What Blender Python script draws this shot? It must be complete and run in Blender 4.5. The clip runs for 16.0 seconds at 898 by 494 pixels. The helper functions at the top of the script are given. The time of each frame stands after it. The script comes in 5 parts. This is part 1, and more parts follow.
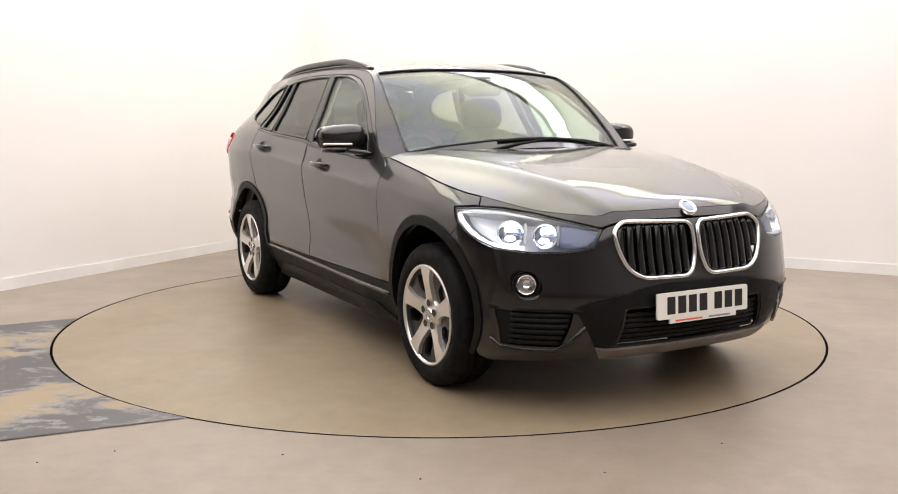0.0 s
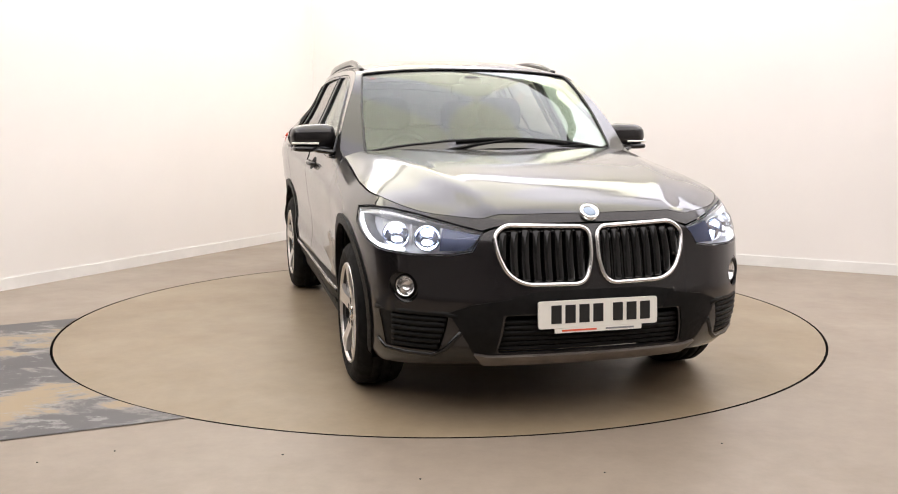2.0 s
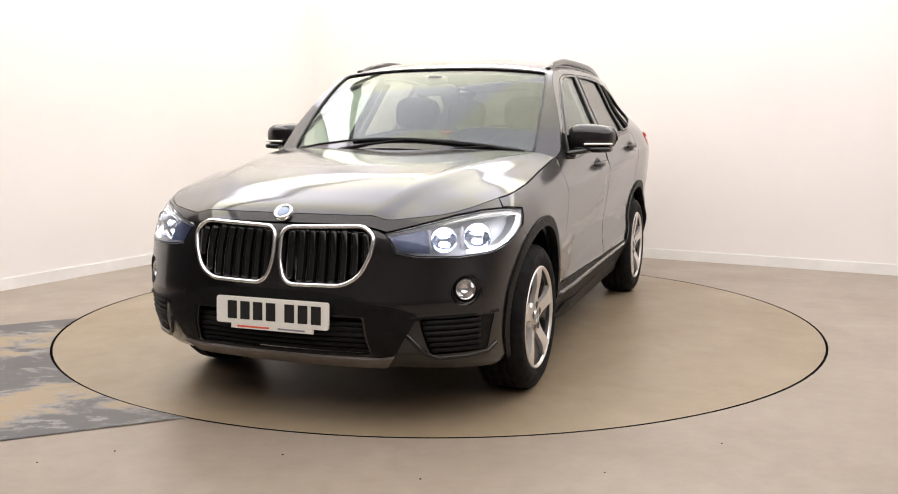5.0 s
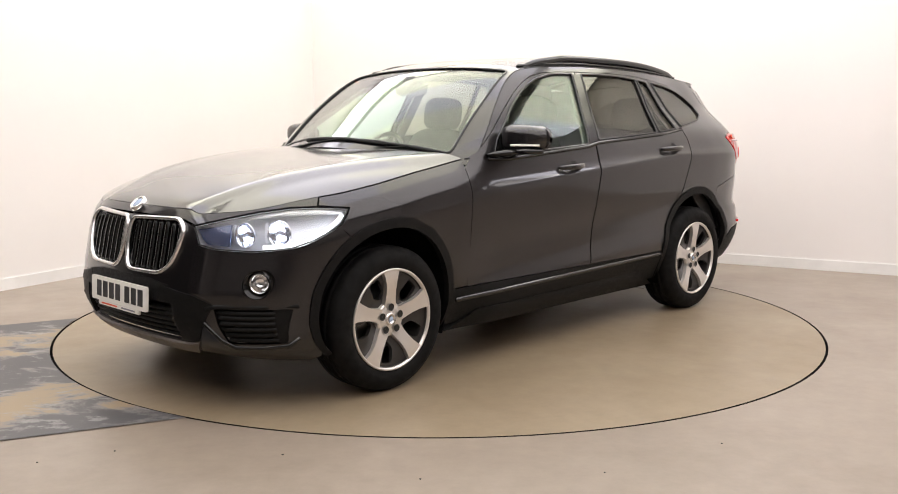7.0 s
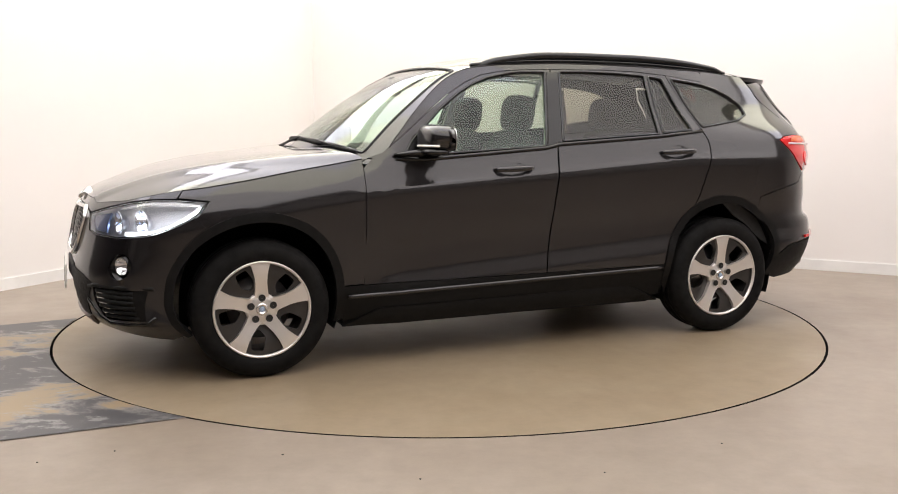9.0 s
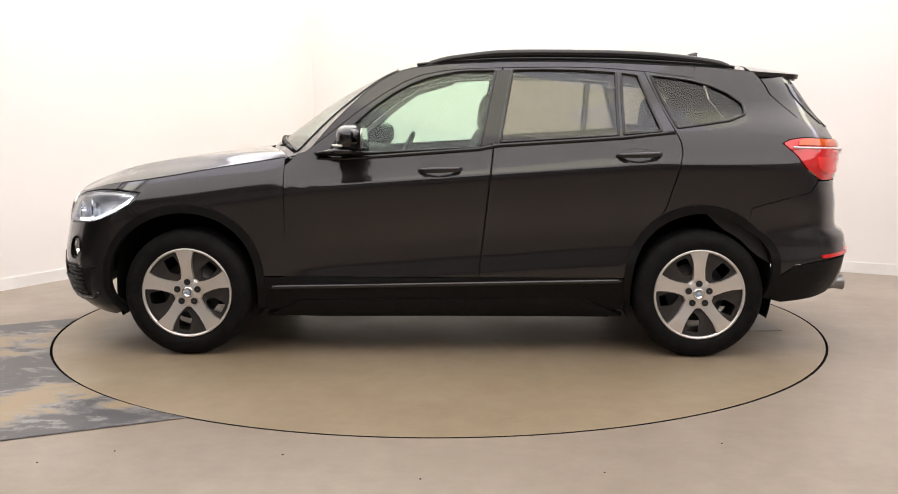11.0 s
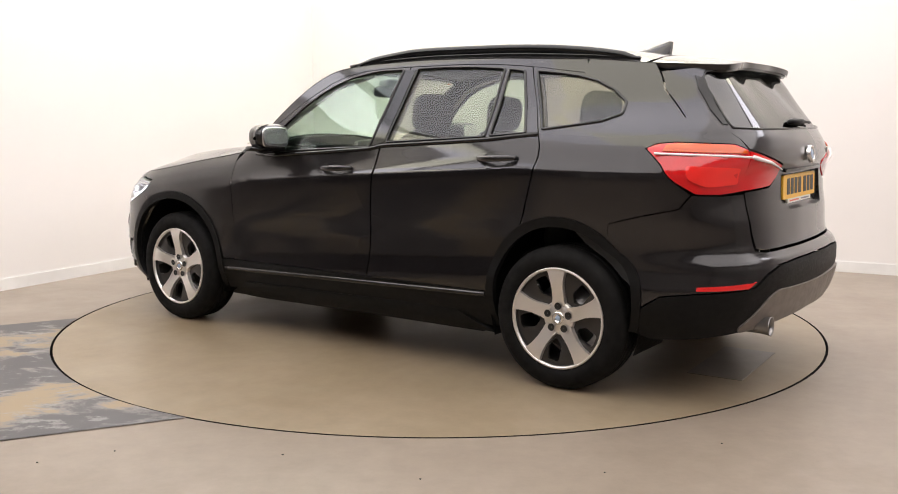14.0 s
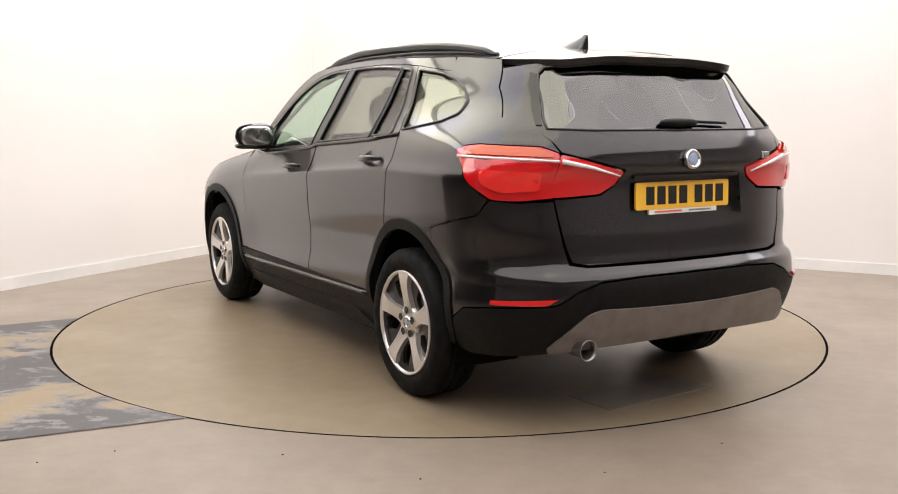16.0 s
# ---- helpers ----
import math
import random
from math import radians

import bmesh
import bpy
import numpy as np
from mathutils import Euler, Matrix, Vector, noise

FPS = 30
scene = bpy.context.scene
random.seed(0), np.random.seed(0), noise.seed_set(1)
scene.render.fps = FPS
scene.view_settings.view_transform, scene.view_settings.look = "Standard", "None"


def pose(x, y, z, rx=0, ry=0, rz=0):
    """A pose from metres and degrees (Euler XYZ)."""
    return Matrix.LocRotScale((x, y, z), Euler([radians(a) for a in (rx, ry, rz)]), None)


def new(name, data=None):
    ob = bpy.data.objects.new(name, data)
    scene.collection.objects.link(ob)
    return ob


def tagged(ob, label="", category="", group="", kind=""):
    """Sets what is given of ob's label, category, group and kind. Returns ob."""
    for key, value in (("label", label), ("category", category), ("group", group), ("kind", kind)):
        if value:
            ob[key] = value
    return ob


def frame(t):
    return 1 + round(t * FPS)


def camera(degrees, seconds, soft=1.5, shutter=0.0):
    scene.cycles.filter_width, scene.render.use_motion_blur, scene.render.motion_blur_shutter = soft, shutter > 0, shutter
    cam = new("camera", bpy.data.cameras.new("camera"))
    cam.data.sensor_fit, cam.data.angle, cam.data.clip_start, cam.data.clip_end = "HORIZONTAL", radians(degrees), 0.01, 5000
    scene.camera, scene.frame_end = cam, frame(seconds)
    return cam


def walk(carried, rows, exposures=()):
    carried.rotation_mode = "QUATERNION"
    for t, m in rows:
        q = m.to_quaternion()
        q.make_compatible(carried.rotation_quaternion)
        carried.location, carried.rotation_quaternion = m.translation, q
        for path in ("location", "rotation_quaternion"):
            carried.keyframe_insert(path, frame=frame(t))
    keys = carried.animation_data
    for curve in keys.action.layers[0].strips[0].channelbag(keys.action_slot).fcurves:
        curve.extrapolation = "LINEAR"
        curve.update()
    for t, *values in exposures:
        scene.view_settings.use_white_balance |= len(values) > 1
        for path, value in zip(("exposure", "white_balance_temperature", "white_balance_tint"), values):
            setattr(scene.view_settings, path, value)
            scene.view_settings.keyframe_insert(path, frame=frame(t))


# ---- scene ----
# ================= camera =================
cam = camera(50.87, 16.0, 1.0)
EYE = pose(0, 0, 1.243, 90 - 7.766, 0.02, 0)
walk(cam, [(0, EYE), (16, EYE)])

# turntable axis and its turn over time, degrees
AXIS = (-0.054, 5.834)
TURN = [(0, -60.75), (0.25, -61.05), (0.5, -61.88), (0.75, -63.1), (1, -64.72), (1.5, -69.2), (2, -74.9), (2.5, -80.8), (3, -86.75),
        (3.5, -92.7), (4, -98.65), (4.5, -104.6), (5, -110.55), (6, -122.4), (7, -134.3), (8, -146.2),
        (9, -158.05), (10, -169.9), (11, -180.2 - 1.1), (12, -191.9), (13, -203.75), (14, -215.55), (15, -227.4), (16, -239.3)]

# ================= light =================
world = bpy.data.worlds.new("world")
scene.world = world
world.use_nodes = True
world.node_tree.nodes["Background"].inputs[0].default_value = (0.8, 0.85, 0.9, 1)
world.node_tree.nodes["Background"].inputs[1].default_value = 0.02
scene.view_settings.exposure = 0.0


# ================= materials =================
def mat(name, color, rough=0.5, metal=0.0, **extra):
    m = bpy.data.materials.new(name)
    m.use_nodes = True
    b = m.node_tree.nodes["Principled BSDF"]
    b.inputs["Base Color"].default_value = (*color, 1)
    b.inputs["Roughness"].default_value = rough
    b.inputs["Metallic"].default_value = metal
    for key, value in extra.items():
        b.inputs[key.replace("_", " ")].default_value = value
    return m


def node(m, kind, **values):
    n = m.node_tree.nodes.new(kind)
    for key, value in values.items():
        n.inputs[key.replace("_", " ")].default_value = value
    return n


def link(m, a, b):
    m.node_tree.links.new(a, b)


def varied(m, color_a, color_b, scale, detail=6, low=0.35, high=0.65, bump=0.0, bump_scale=60, rough=None, stretch=(1, 1, 1)):
    """Mottles the base colour between two tones, with fine relief and uneven gloss."""
    b = m.node_tree.nodes["Principled BSDF"]
    co = node(m, "ShaderNodeTexCoord")
    mp = node(m, "ShaderNodeMapping")
    mp.inputs["Scale"].default_value = stretch
    link(m, co.outputs["Object"], mp.inputs["Vector"])
    n = node(m, "ShaderNodeTexNoise", Scale=scale, Detail=detail, Roughness=0.6)
    link(m, mp.outputs[0], n.inputs["Vector"])
    r = node(m, "ShaderNodeValToRGB")
    r.color_ramp.elements[0].position, r.color_ramp.elements[1].position = low, high
    r.color_ramp.elements[0].color, r.color_ramp.elements[1].color = (*color_a, 1), (*color_b, 1)
    link(m, n.outputs[0], r.inputs[0])
    link(m, r.outputs[0], b.inputs["Base Color"])
    if rough:
        rr = node(m, "ShaderNodeMapRange", To_Min=rough[0], To_Max=rough[1], From_Min=0.3, From_Max=0.7)
        n3 = node(m, "ShaderNodeTexNoise", Scale=scale * 2.3, Detail=5)
        link(m, mp.outputs[0], n3.inputs["Vector"])
        link(m, n3.outputs[0], rr.inputs[0])
        link(m, rr.outputs[0], b.inputs["Roughness"])
    if bump:
        n2 = node(m, "ShaderNodeTexNoise", Scale=bump_scale, Detail=4)
        link(m, mp.outputs[0], n2.inputs["Vector"])
        bp = node(m, "ShaderNodeBump", Strength=bump, Distance=0.002)
        link(m, n2.outputs[0], bp.inputs["Height"])
        link(m, bp.outputs[0], b.inputs["Normal"])
    return r


WALL = mat("wall_paint", (0.8, 0.77, 0.74), 0.7)
varied(WALL, (0.79, 0.75, 0.725), (0.82, 0.78, 0.755), 0.7, bump=0.08, bump_scale=90)
SKIRT = mat("skirting_paint", (0.8, 0.78, 0.76), 0.4)
varied(SKIRT, (0.76, 0.74, 0.72), (0.83, 0.81, 0.79), 3, bump=0.05)
GREYWALL = mat("grey_wall_paint", (0.4, 0.38, 0.36), 0.7)
varied(GREYWALL, (0.62, 0.60, 0.585), (0.70, 0.68, 0.665), 0.8, bump=0.08)
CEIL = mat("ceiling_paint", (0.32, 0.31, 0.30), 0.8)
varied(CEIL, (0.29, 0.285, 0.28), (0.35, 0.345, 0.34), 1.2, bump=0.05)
# Darker band added low on the unseen walls, to be mirrored in the car.
LOW_BAND = mat("low_band_grey", (0.3, 0.29, 0.28), 0.6)
varied(LOW_BAND, (0.26, 0.25, 0.24), (0.33, 0.32, 0.31), 1.0, bump=0.08)
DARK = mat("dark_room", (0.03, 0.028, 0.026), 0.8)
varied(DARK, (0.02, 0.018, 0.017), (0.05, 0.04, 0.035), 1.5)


def floor_material(name, base, worn):
    m = mat(name, base, 0.35)
    b = m.node_tree.nodes["Principled BSDF"]
    ramp = varied(m, base, worn, 0.55, detail=9, low=0.38, high=0.62, bump=0.12, bump_scale=35, rough=(0.3, 0.48))
    co = node(m, "ShaderNodeTexCoord")
    fine = node(m, "ShaderNodeTexNoise", Scale=9, Detail=8, Roughness=0.7)
    link(m, co.outputs["Object"], fine.inputs["Vector"])
    mix = m.node_tree.nodes.new("ShaderNodeMix")
    mix.data_type, mix.blend_type = "RGBA", "MULTIPLY"
    mix.inputs["Factor"].default_value = 0.55
    fr = node(m, "ShaderNodeMapRange", From_Min=0.25, From_Max=0.75, To_Min=0.72, To_Max=1.15)
    link(m, fine.outputs[0], fr.inputs[0])
    link(m, ramp.outputs[0], mix.inputs["A"])
    link(m, fr.outputs[0], mix.inputs["B"])
    link(m, mix.outputs["Result"], b.inputs["Base Color"])
    return m


FLOOR = floor_material("floor_paint", (0.240, 0.194, 0.152), (0.283, 0.234, 0.188))
DISC = floor_material("turntable_paint", (0.230, 0.175, 0.112), (0.266, 0.208, 0.140))

# strip of grey floor on which the tan paint has been driven off in streaks
WORN = mat("worn_floor_paint", (0.2, 0.19, 0.19), 0.4)


def worn_material(m):
    b = m.node_tree.nodes["Principled BSDF"]
    co = node(m, "ShaderNodeTexCoord")
    mp = node(m, "ShaderNodeMapping")
    mp.inputs["Rotation"].default_value = (0, 0, radians(-22))
    mp.inputs["Scale"].default_value = (1.1, 2.2, 1)
    link(m, co.outputs["Object"], mp.inputs["Vector"])
    big = node(m, "ShaderNodeTexNoise", Scale=1.5, Detail=11, Roughness=0.72, Distortion=0.5)
    link(m, mp.outputs[0], big.inputs["Vector"])
    r = node(m, "ShaderNodeValToRGB")
    e = r.color_ramp.elements
    e[0].position, e[0].color = 0.485, (0.058, 0.056, 0.060, 1)
    e[1].position, e[1].color = 0.560, (0.27, 0.200, 0.118, 1)
    mid = e.new(0.522)
    mid.color = (0.17, 0.16, 0.155, 1)
    across = m.node_tree.nodes.new("ShaderNodeVectorMath")
    across.operation = "DOT_PRODUCT"
    across.inputs[1].default_value = (.43, -.9, 0)
    link(m, co.outputs["Object"], across.inputs[0])
    place = node(m, "ShaderNodeMapRange", From_Min=-6.226, From_Max=-3.906)
    link(m, across.outputs["Value"], place.inputs[0])
    bands = node(m, "ShaderNodeValToRGB")
    stops = bands.color_ramp.elements
    stops[0].position, stops[0].color = .09, (.2, .2, .2, 1)
    stops[1].position, stops[1].color = .95, (.22, .22, .22, 1)
    for at, level in ((.16, .72), (.33, .72), (.41, .22), (.66, .25), (.74, .78), (.87, .78)):
        stops.new(at).color = (level, level, level, 1)
    link(m, place.outputs[0], bands.inputs[0])
    mixed = m.node_tree.nodes.new("ShaderNodeMix")
    mixed.inputs["Factor"].default_value = .24
    link(m, big.outputs[0], mixed.inputs["A"])
    link(m, bands.outputs[0], mixed.inputs["B"])
    link(m, mixed.outputs["Result"], r.inputs[0])
    fine = node(m, "ShaderNodeTexNoise", Scale=3.2, Detail=11, Roughness=0.76)
    link(m, mp.outputs[0], fine.inputs["Vector"])
    fr = node(m, "ShaderNodeValToRGB")
    fr.color_ramp.elements[0].position, fr.color_ramp.elements[1].position = 0.555, 0.60
    fr.color_ramp.elements[0].color, fr.color_ramp.elements[1].color = (0, 0, 0, 1), (0.8, 0.8, 0.8, 1)
    link(m, fine.outputs[0], fr.inputs[0])
    mix = m.node_tree.nodes.new("ShaderNodeMix")
    mix.data_type = "RGBA"
    link(m, fr.outputs[0], mix.inputs["Factor"])
    link(m, r.outputs[0], mix.inputs["A"])
    mix.inputs["B"].default_value = (0.25, 0.245, 0.235, 1)
    link(m, mix.outputs["Result"], b.inputs["Base Color"])


worn_material(WORN)
# Near-black for the turntable gap's walls and pit; its deep shade is in the colour.
GAP = mat("gap_shade_black", (0.008, 0.007, 0.007), 0.9, Specular_IOR_Level=0.1)


def glow(name, color, strength):
    m = mat(name, (0.8, 0.8, 0.8), 0.4)
    b = m.node_tree.nodes["Principled BSDF"]
    b.inputs["Emission Color"].default_value = (*color, 1)
    b.inputs["Emission Strength"].default_value = strength
    return m


# Glow of the added, unseen strips that brighten the two white walls.
WALL_FILL_WARM = glow("wall_fill_warm", (1, 0.965, 0.78), 5.0)
WALL_FILL_COOL = glow("wall_fill_cool", (0.92, 0.90, 1), 5.0)
LIGHT_WARM = glow("panel_light_warm", (1, 0.965, 0.82), 3.0)
LIGHT_COOL = glow("panel_light_cool", (0.92, 0.90, 1), 2.9)
# Dim glow of the added fill panels, which lift the car's flanks.
LIGHT_FILL = glow("panel_light_fill", (1, 0.95, 0.96), 1.9)


# ================= building helpers =================
def mesh_object(name, bm, material, parent=None, smooth=False):
    me = bpy.data.meshes.new(name)
    bm.to_mesh(me)
    bm.free()
    for m in (material if isinstance(material, (list, tuple)) else [material]):
        me.materials.append(m)
    if smooth:
        for p in me.polygons:
            p.use_smooth = True
    ob = new(name, me)
    if parent:
        ob.parent = parent
    return ob


def part(name, bm, material, parent, label="", smooth=True):
    ob = mesh_object(name, bm, material, parent, smooth)
    if label:
        ob["label"] = label
    return ob


def box(bm, x0, x1, y0, y1, z0, z1, m=None):
    geo = bmesh.ops.create_cube(bm, size=1)
    t = Matrix.Translation(((x0 + x1) / 2, (y0 + y1) / 2, (z0 + z1) / 2)) @ Matrix.Diagonal((x1 - x0, y1 - y0, z1 - z0, 1))
    bmesh.ops.transform(bm, matrix=(m or Matrix()) @ t, verts=geo["verts"])
    return geo["verts"]


def bevelled(bm, width, segments=2):
    bmesh.ops.bevel(bm, geom=bm.edges[:], offset=width, segments=segments, affect="EDGES", profile=0.5)


# ================= room =================
# room axes: origin in the far corner, x along the long left wall towards the camera, y along the right wall
CORNER = (-1.438, 10.139)
ROOM = Matrix.Translation((*CORNER, 0)) @ Matrix.Rotation(radians(241.6), 4, "Z")
LONG, WIDE, HIGH = 14.0, 12.5, 3.5


def wall(name, x0, x1, y0, y1, z0, z1, material, label):
    bm = bmesh.new()
    box(bm, x0, x1, y0, y1, z0, z1)
    ob = mesh_object(name, bm, material)
    ob.matrix_world = ROOM
    return tagged(ob, label, "wall", kind="structure")


# the left wall runs along room x at y = 0, the right wall along room y at x = 0
wall("wall_west", -0.2, 5.6, -0.2, 0, -0.1, 2.8, WALL, "smooth white painted studio wall with skirting")
wall("wall_west_upper", -0.2, LONG, -0.2, 0, 2.8, HIGH, WALL, "white painted upper wall")
wall("wall_west_end", 11.0, LONG, -0.2, 0, -0.1, 2.8, WALL, "white painted wall beyond the workshop opening")
wall("wall_north", -0.2, 0, 0, WIDE, -0.1, 2.8, WALL, "smooth white painted studio wall with skirting")
wall("wall_north_upper", -0.2, 0, 0, WIDE, 2.8, HIGH, WALL, "white painted upper wall")
wall("wall_east", -0.2, LONG, WIDE, WIDE + 0.2, 0.95, HIGH, GREYWALL, "grey painted wall behind the camera")
wall("wall_east_low_band", -0.2, LONG, WIDE - 0.01, WIDE + 0.2, -0.1, 0.95, LOW_BAND, "unseen darker grey lower wall band, added for the car's reflections")
wall("wall_south", LONG, LONG + 0.2, -0.2, WIDE + 0.2, 0.95, HIGH, GREYWALL, "grey painted wall behind the camera")
wall("wall_south_low_band", LONG - 0.01, LONG + 0.2, -0.2, WIDE + 0.2, -0.1, 0.95, LOW_BAND, "unseen darker grey lower wall band, added for the car's reflections")
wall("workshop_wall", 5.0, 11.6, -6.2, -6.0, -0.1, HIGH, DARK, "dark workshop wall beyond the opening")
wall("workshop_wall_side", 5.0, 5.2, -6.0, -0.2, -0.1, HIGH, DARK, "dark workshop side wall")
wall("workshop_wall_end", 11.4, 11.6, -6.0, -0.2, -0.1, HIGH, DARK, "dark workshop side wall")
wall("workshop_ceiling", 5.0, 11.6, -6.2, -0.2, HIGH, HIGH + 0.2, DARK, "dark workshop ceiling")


def skirting(name, x0, x1, y0, y1):
    bm = bmesh.new()
    box(bm, x0, x1, y0, y1, 0, 0.095)
    bmesh.ops.bevel(bm, geom=[e for e in bm.edges if all(v.co.z > 0.09 for v in e.verts)], offset=0.008, segments=2, affect="EDGES")
    ob = mesh_object(name, bm, SKIRT)
    ob.matrix_world = ROOM
    return tagged(ob, "low white painted skirting board along the wall", "skirting board", kind="structure")


skirting("baseboard_west", 0.018, 5.6, 0, 0.018)
skirting("baseboard_north", 0, 0.018, 0, WIDE)

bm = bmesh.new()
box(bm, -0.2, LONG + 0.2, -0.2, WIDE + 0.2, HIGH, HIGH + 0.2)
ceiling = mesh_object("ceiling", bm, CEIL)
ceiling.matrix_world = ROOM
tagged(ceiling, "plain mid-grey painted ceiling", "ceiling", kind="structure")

# floor with a round opening for the turntable
RADIUS = 2.264


def ring_sheet(bm, r0, outer, z, steps=160):
    inner = [bm.verts.new((AXIS[0] + r0 * math.cos(2 * math.pi * i / steps), AXIS[1] + r0 * math.sin(2 * math.pi * i / steps), z)) for i in range(steps)]
    rim = [bm.verts.new((AXIS[0] + outer * math.cos(2 * math.pi * i / steps), AXIS[1] + outer * math.sin(2 * math.pi * i / steps), z)) for i in range(steps)]
    low = [bm.verts.new((v.co.x, v.co.y, z - 0.06)) for v in inner]
    for i in range(steps):
        j = (i + 1) % steps
        bm.faces.new((inner[i], rim[i], rim[j], inner[j]))
        bm.faces.new((low[i], inner[i], inner[j], low[j])).material_index = 1


bm = bmesh.new()
ring_sheet(bm, RADIUS + 0.007, 17, 0.0)
floor = mesh_object("floor", bm, [FLOOR, GAP])
tagged(floor, "tan painted concrete floor, scuffed and slightly glossy", "floor", kind="structure")

bm = bmesh.new()
bmesh.ops.create_circle(bm, cap_ends=True, radius=RADIUS + 0.5, segments=96)
pit = mesh_object("turntable_pit", bm, GAP)
pit.location = (*AXIS, -0.06)
tagged(pit, "dark pit under the turntable", "pit", kind="structure")

# worn strip: from the turntable's edge out to the side
STRIP_A, STRIP_B = Vector((-2.345, 5.797)), Vector((-1.099, 3.815))
OUT_A, OUT_B = Vector((-0.883, -0.469)), Vector((-0.915, -0.403))
bm = bmesh.new()
near_arc = []
a0 = math.atan2(STRIP_A.y - AXIS[1], STRIP_A.x - AXIS[0]) % (2 * math.pi)
a1 = math.atan2(STRIP_B.y - AXIS[1], STRIP_B.x - AXIS[0]) % (2 * math.pi)
for i in range(41):
    a = a0 + (a1 - a0) * i / 40
    near_arc.append((AXIS[0] + (RADIUS + 0.008) * math.cos(a), AXIS[1] + (RADIUS + 0.008) * math.sin(a)))
far_a, far_b = STRIP_A + OUT_A * 3.0, STRIP_B + OUT_B * 5.0
verts = [bm.verts.new((x, y, 0.004)) for x, y in near_arc] + [bm.verts.new((*far_b, 0.004)), bm.verts.new((*far_a, 0.004))]
bm.faces.new(verts)
bmesh.ops.recalc_face_normals(bm, faces=bm.faces[:])
strip = mesh_object("floor_strip", bm, WORN)
tagged(strip, "grey floor strip with tan paint worn off in streaks", "floor", kind="structure")

# the turntable, flush with the floor
turntable = new("turntable")
tagged(turntable, "round tan painted turntable flush with the floor", "turntable")
bm = bmesh.new()
steps = 160
top = [bm.verts.new(((RADIUS - 0.007) * math.cos(2 * math.pi * i / steps), (RADIUS - 0.007) * math.sin(2 * math.pi * i / steps), 0)) for i in range(steps)]
low = [bm.verts.new((v.co.x, v.co.y, -0.05)) for v in top]
bm.faces.new(top)
for i in range(steps):
    j = (i + 1) % steps
    bm.faces.new((low[i], low[j], top[j], top[i])).material_index = 1
part("deck", bm, [DISC, GAP], turntable, smooth=False)

# ceiling lights, out of view: strips added to brighten the two white walls, diffuser panels over the rest
def ceiling_light(x, y, material, wide, deep, label):
    thing = new("ceiling_light")
    tagged(thing, label, "ceiling light", "ceiling light panels")
    bm = bmesh.new()
    box(bm, -wide - .005, wide + .005, -deep - .005, deep + .005, -0.05, 0)
    bevelled(bm, 0.01)
    part("casing", bm, SKIRT, thing, smooth=False)
    bm = bmesh.new()
    box(bm, -wide, wide, -deep, deep, -0.085, -0.051)
    part("diffuser", bm, material, thing, "glowing diffuser", smooth=False)
    thing.matrix_world = ROOM @ pose(x, y, HIGH)
    return thing


for i in range(6):
    for x, y, wide, deep in ((1.50 + 1.19 * i, .52, .585, .36), (.52, 1.50 + 1.19 * i, .36, .585)):
        ceiling_light(x, y, WALL_FILL_COOL if i % 2 else WALL_FILL_WARM, wide, deep, "bright unseen light panel added to brighten a white wall")
ceiling_light(.52, .52, WALL_FILL_COOL, .36, .36, "bright unseen light panel added to brighten a white wall")
# Bright panels over the turntable; the dim ones beyond are added fill.
for ix in range(7):
    for iy in range(4):
        near = ix < 4 and iy < 2
        ceiling_light(1.68 + 1.175 * ix, 2.25 + 2.345 * iy, LIGHT_FILL if not near else LIGHT_COOL if (ix + iy) % 2 else LIGHT_WARM, .58, 1.165,
                      "long rectangular diffuser light panel on the ceiling, the dim ones added as fill")


# ================= the car's outer surface =================
# Car axes: x forward from the turntable's axis, y to the car's left, z up.
def curve(*knots):
    """A smooth function through (at, value) knots, without overshoot; straight on outside."""
    k = sorted(knots)
    kx, ky = np.array([p[0] for p in k], float), np.array([p[1] for p in k], float)
    d = np.diff(ky) / np.diff(kx)
    m = np.concatenate([[d[0]], [0 if a * b <= 0 else 2 * a * b / (a + b) for a, b in zip(d, d[1:])], [d[-1]]])

    def value(v):
        v = np.asarray(v, float)
        i = np.clip(np.searchsorted(kx, v) - 1, 0, len(kx) - 2)
        w = kx[i + 1] - kx[i]
        t = np.clip((v - kx[i]) / w, 0, 1)
        y = ((1 + 2 * t) * (1 - t) ** 2 * ky[i] + t * (1 - t) ** 2 * w * m[i] + t * t * (3 - 2 * t) * ky[i + 1] + t * t * (t - 1) * w * m[i + 1])
        return y + np.where(v < kx[0], (v - kx[0]) * m[0], 0) + np.where(v > kx[-1], (v - kx[-1]) * m[-1], 0)
    return value


def ease(a, b, v):
    t = np.clip((np.asarray(v, float) - a) / (b - a), 0, 1)
    return t * t * (3 - 2 * t)


# plan outline of one half, from the nose round the side to the tail
OUTLINE = [(2.15, 0), (2.14, .25), (2.11, .45), (2.045, .62), (1.96, .75), (1.85, .84), (1.68, .892), (1.45, .91), (1.25, .913), (.9, .902),
           (.4, .895), (-.2, .897), (-.8, .902), (-1.35, .912), (-1.65, .913), (-1.88, .898), (-2.04, .85), (-2.145, .76), (-2.205, .66),
           (-2.258, .47), (-2.285, .2), (-2.29, 0)]


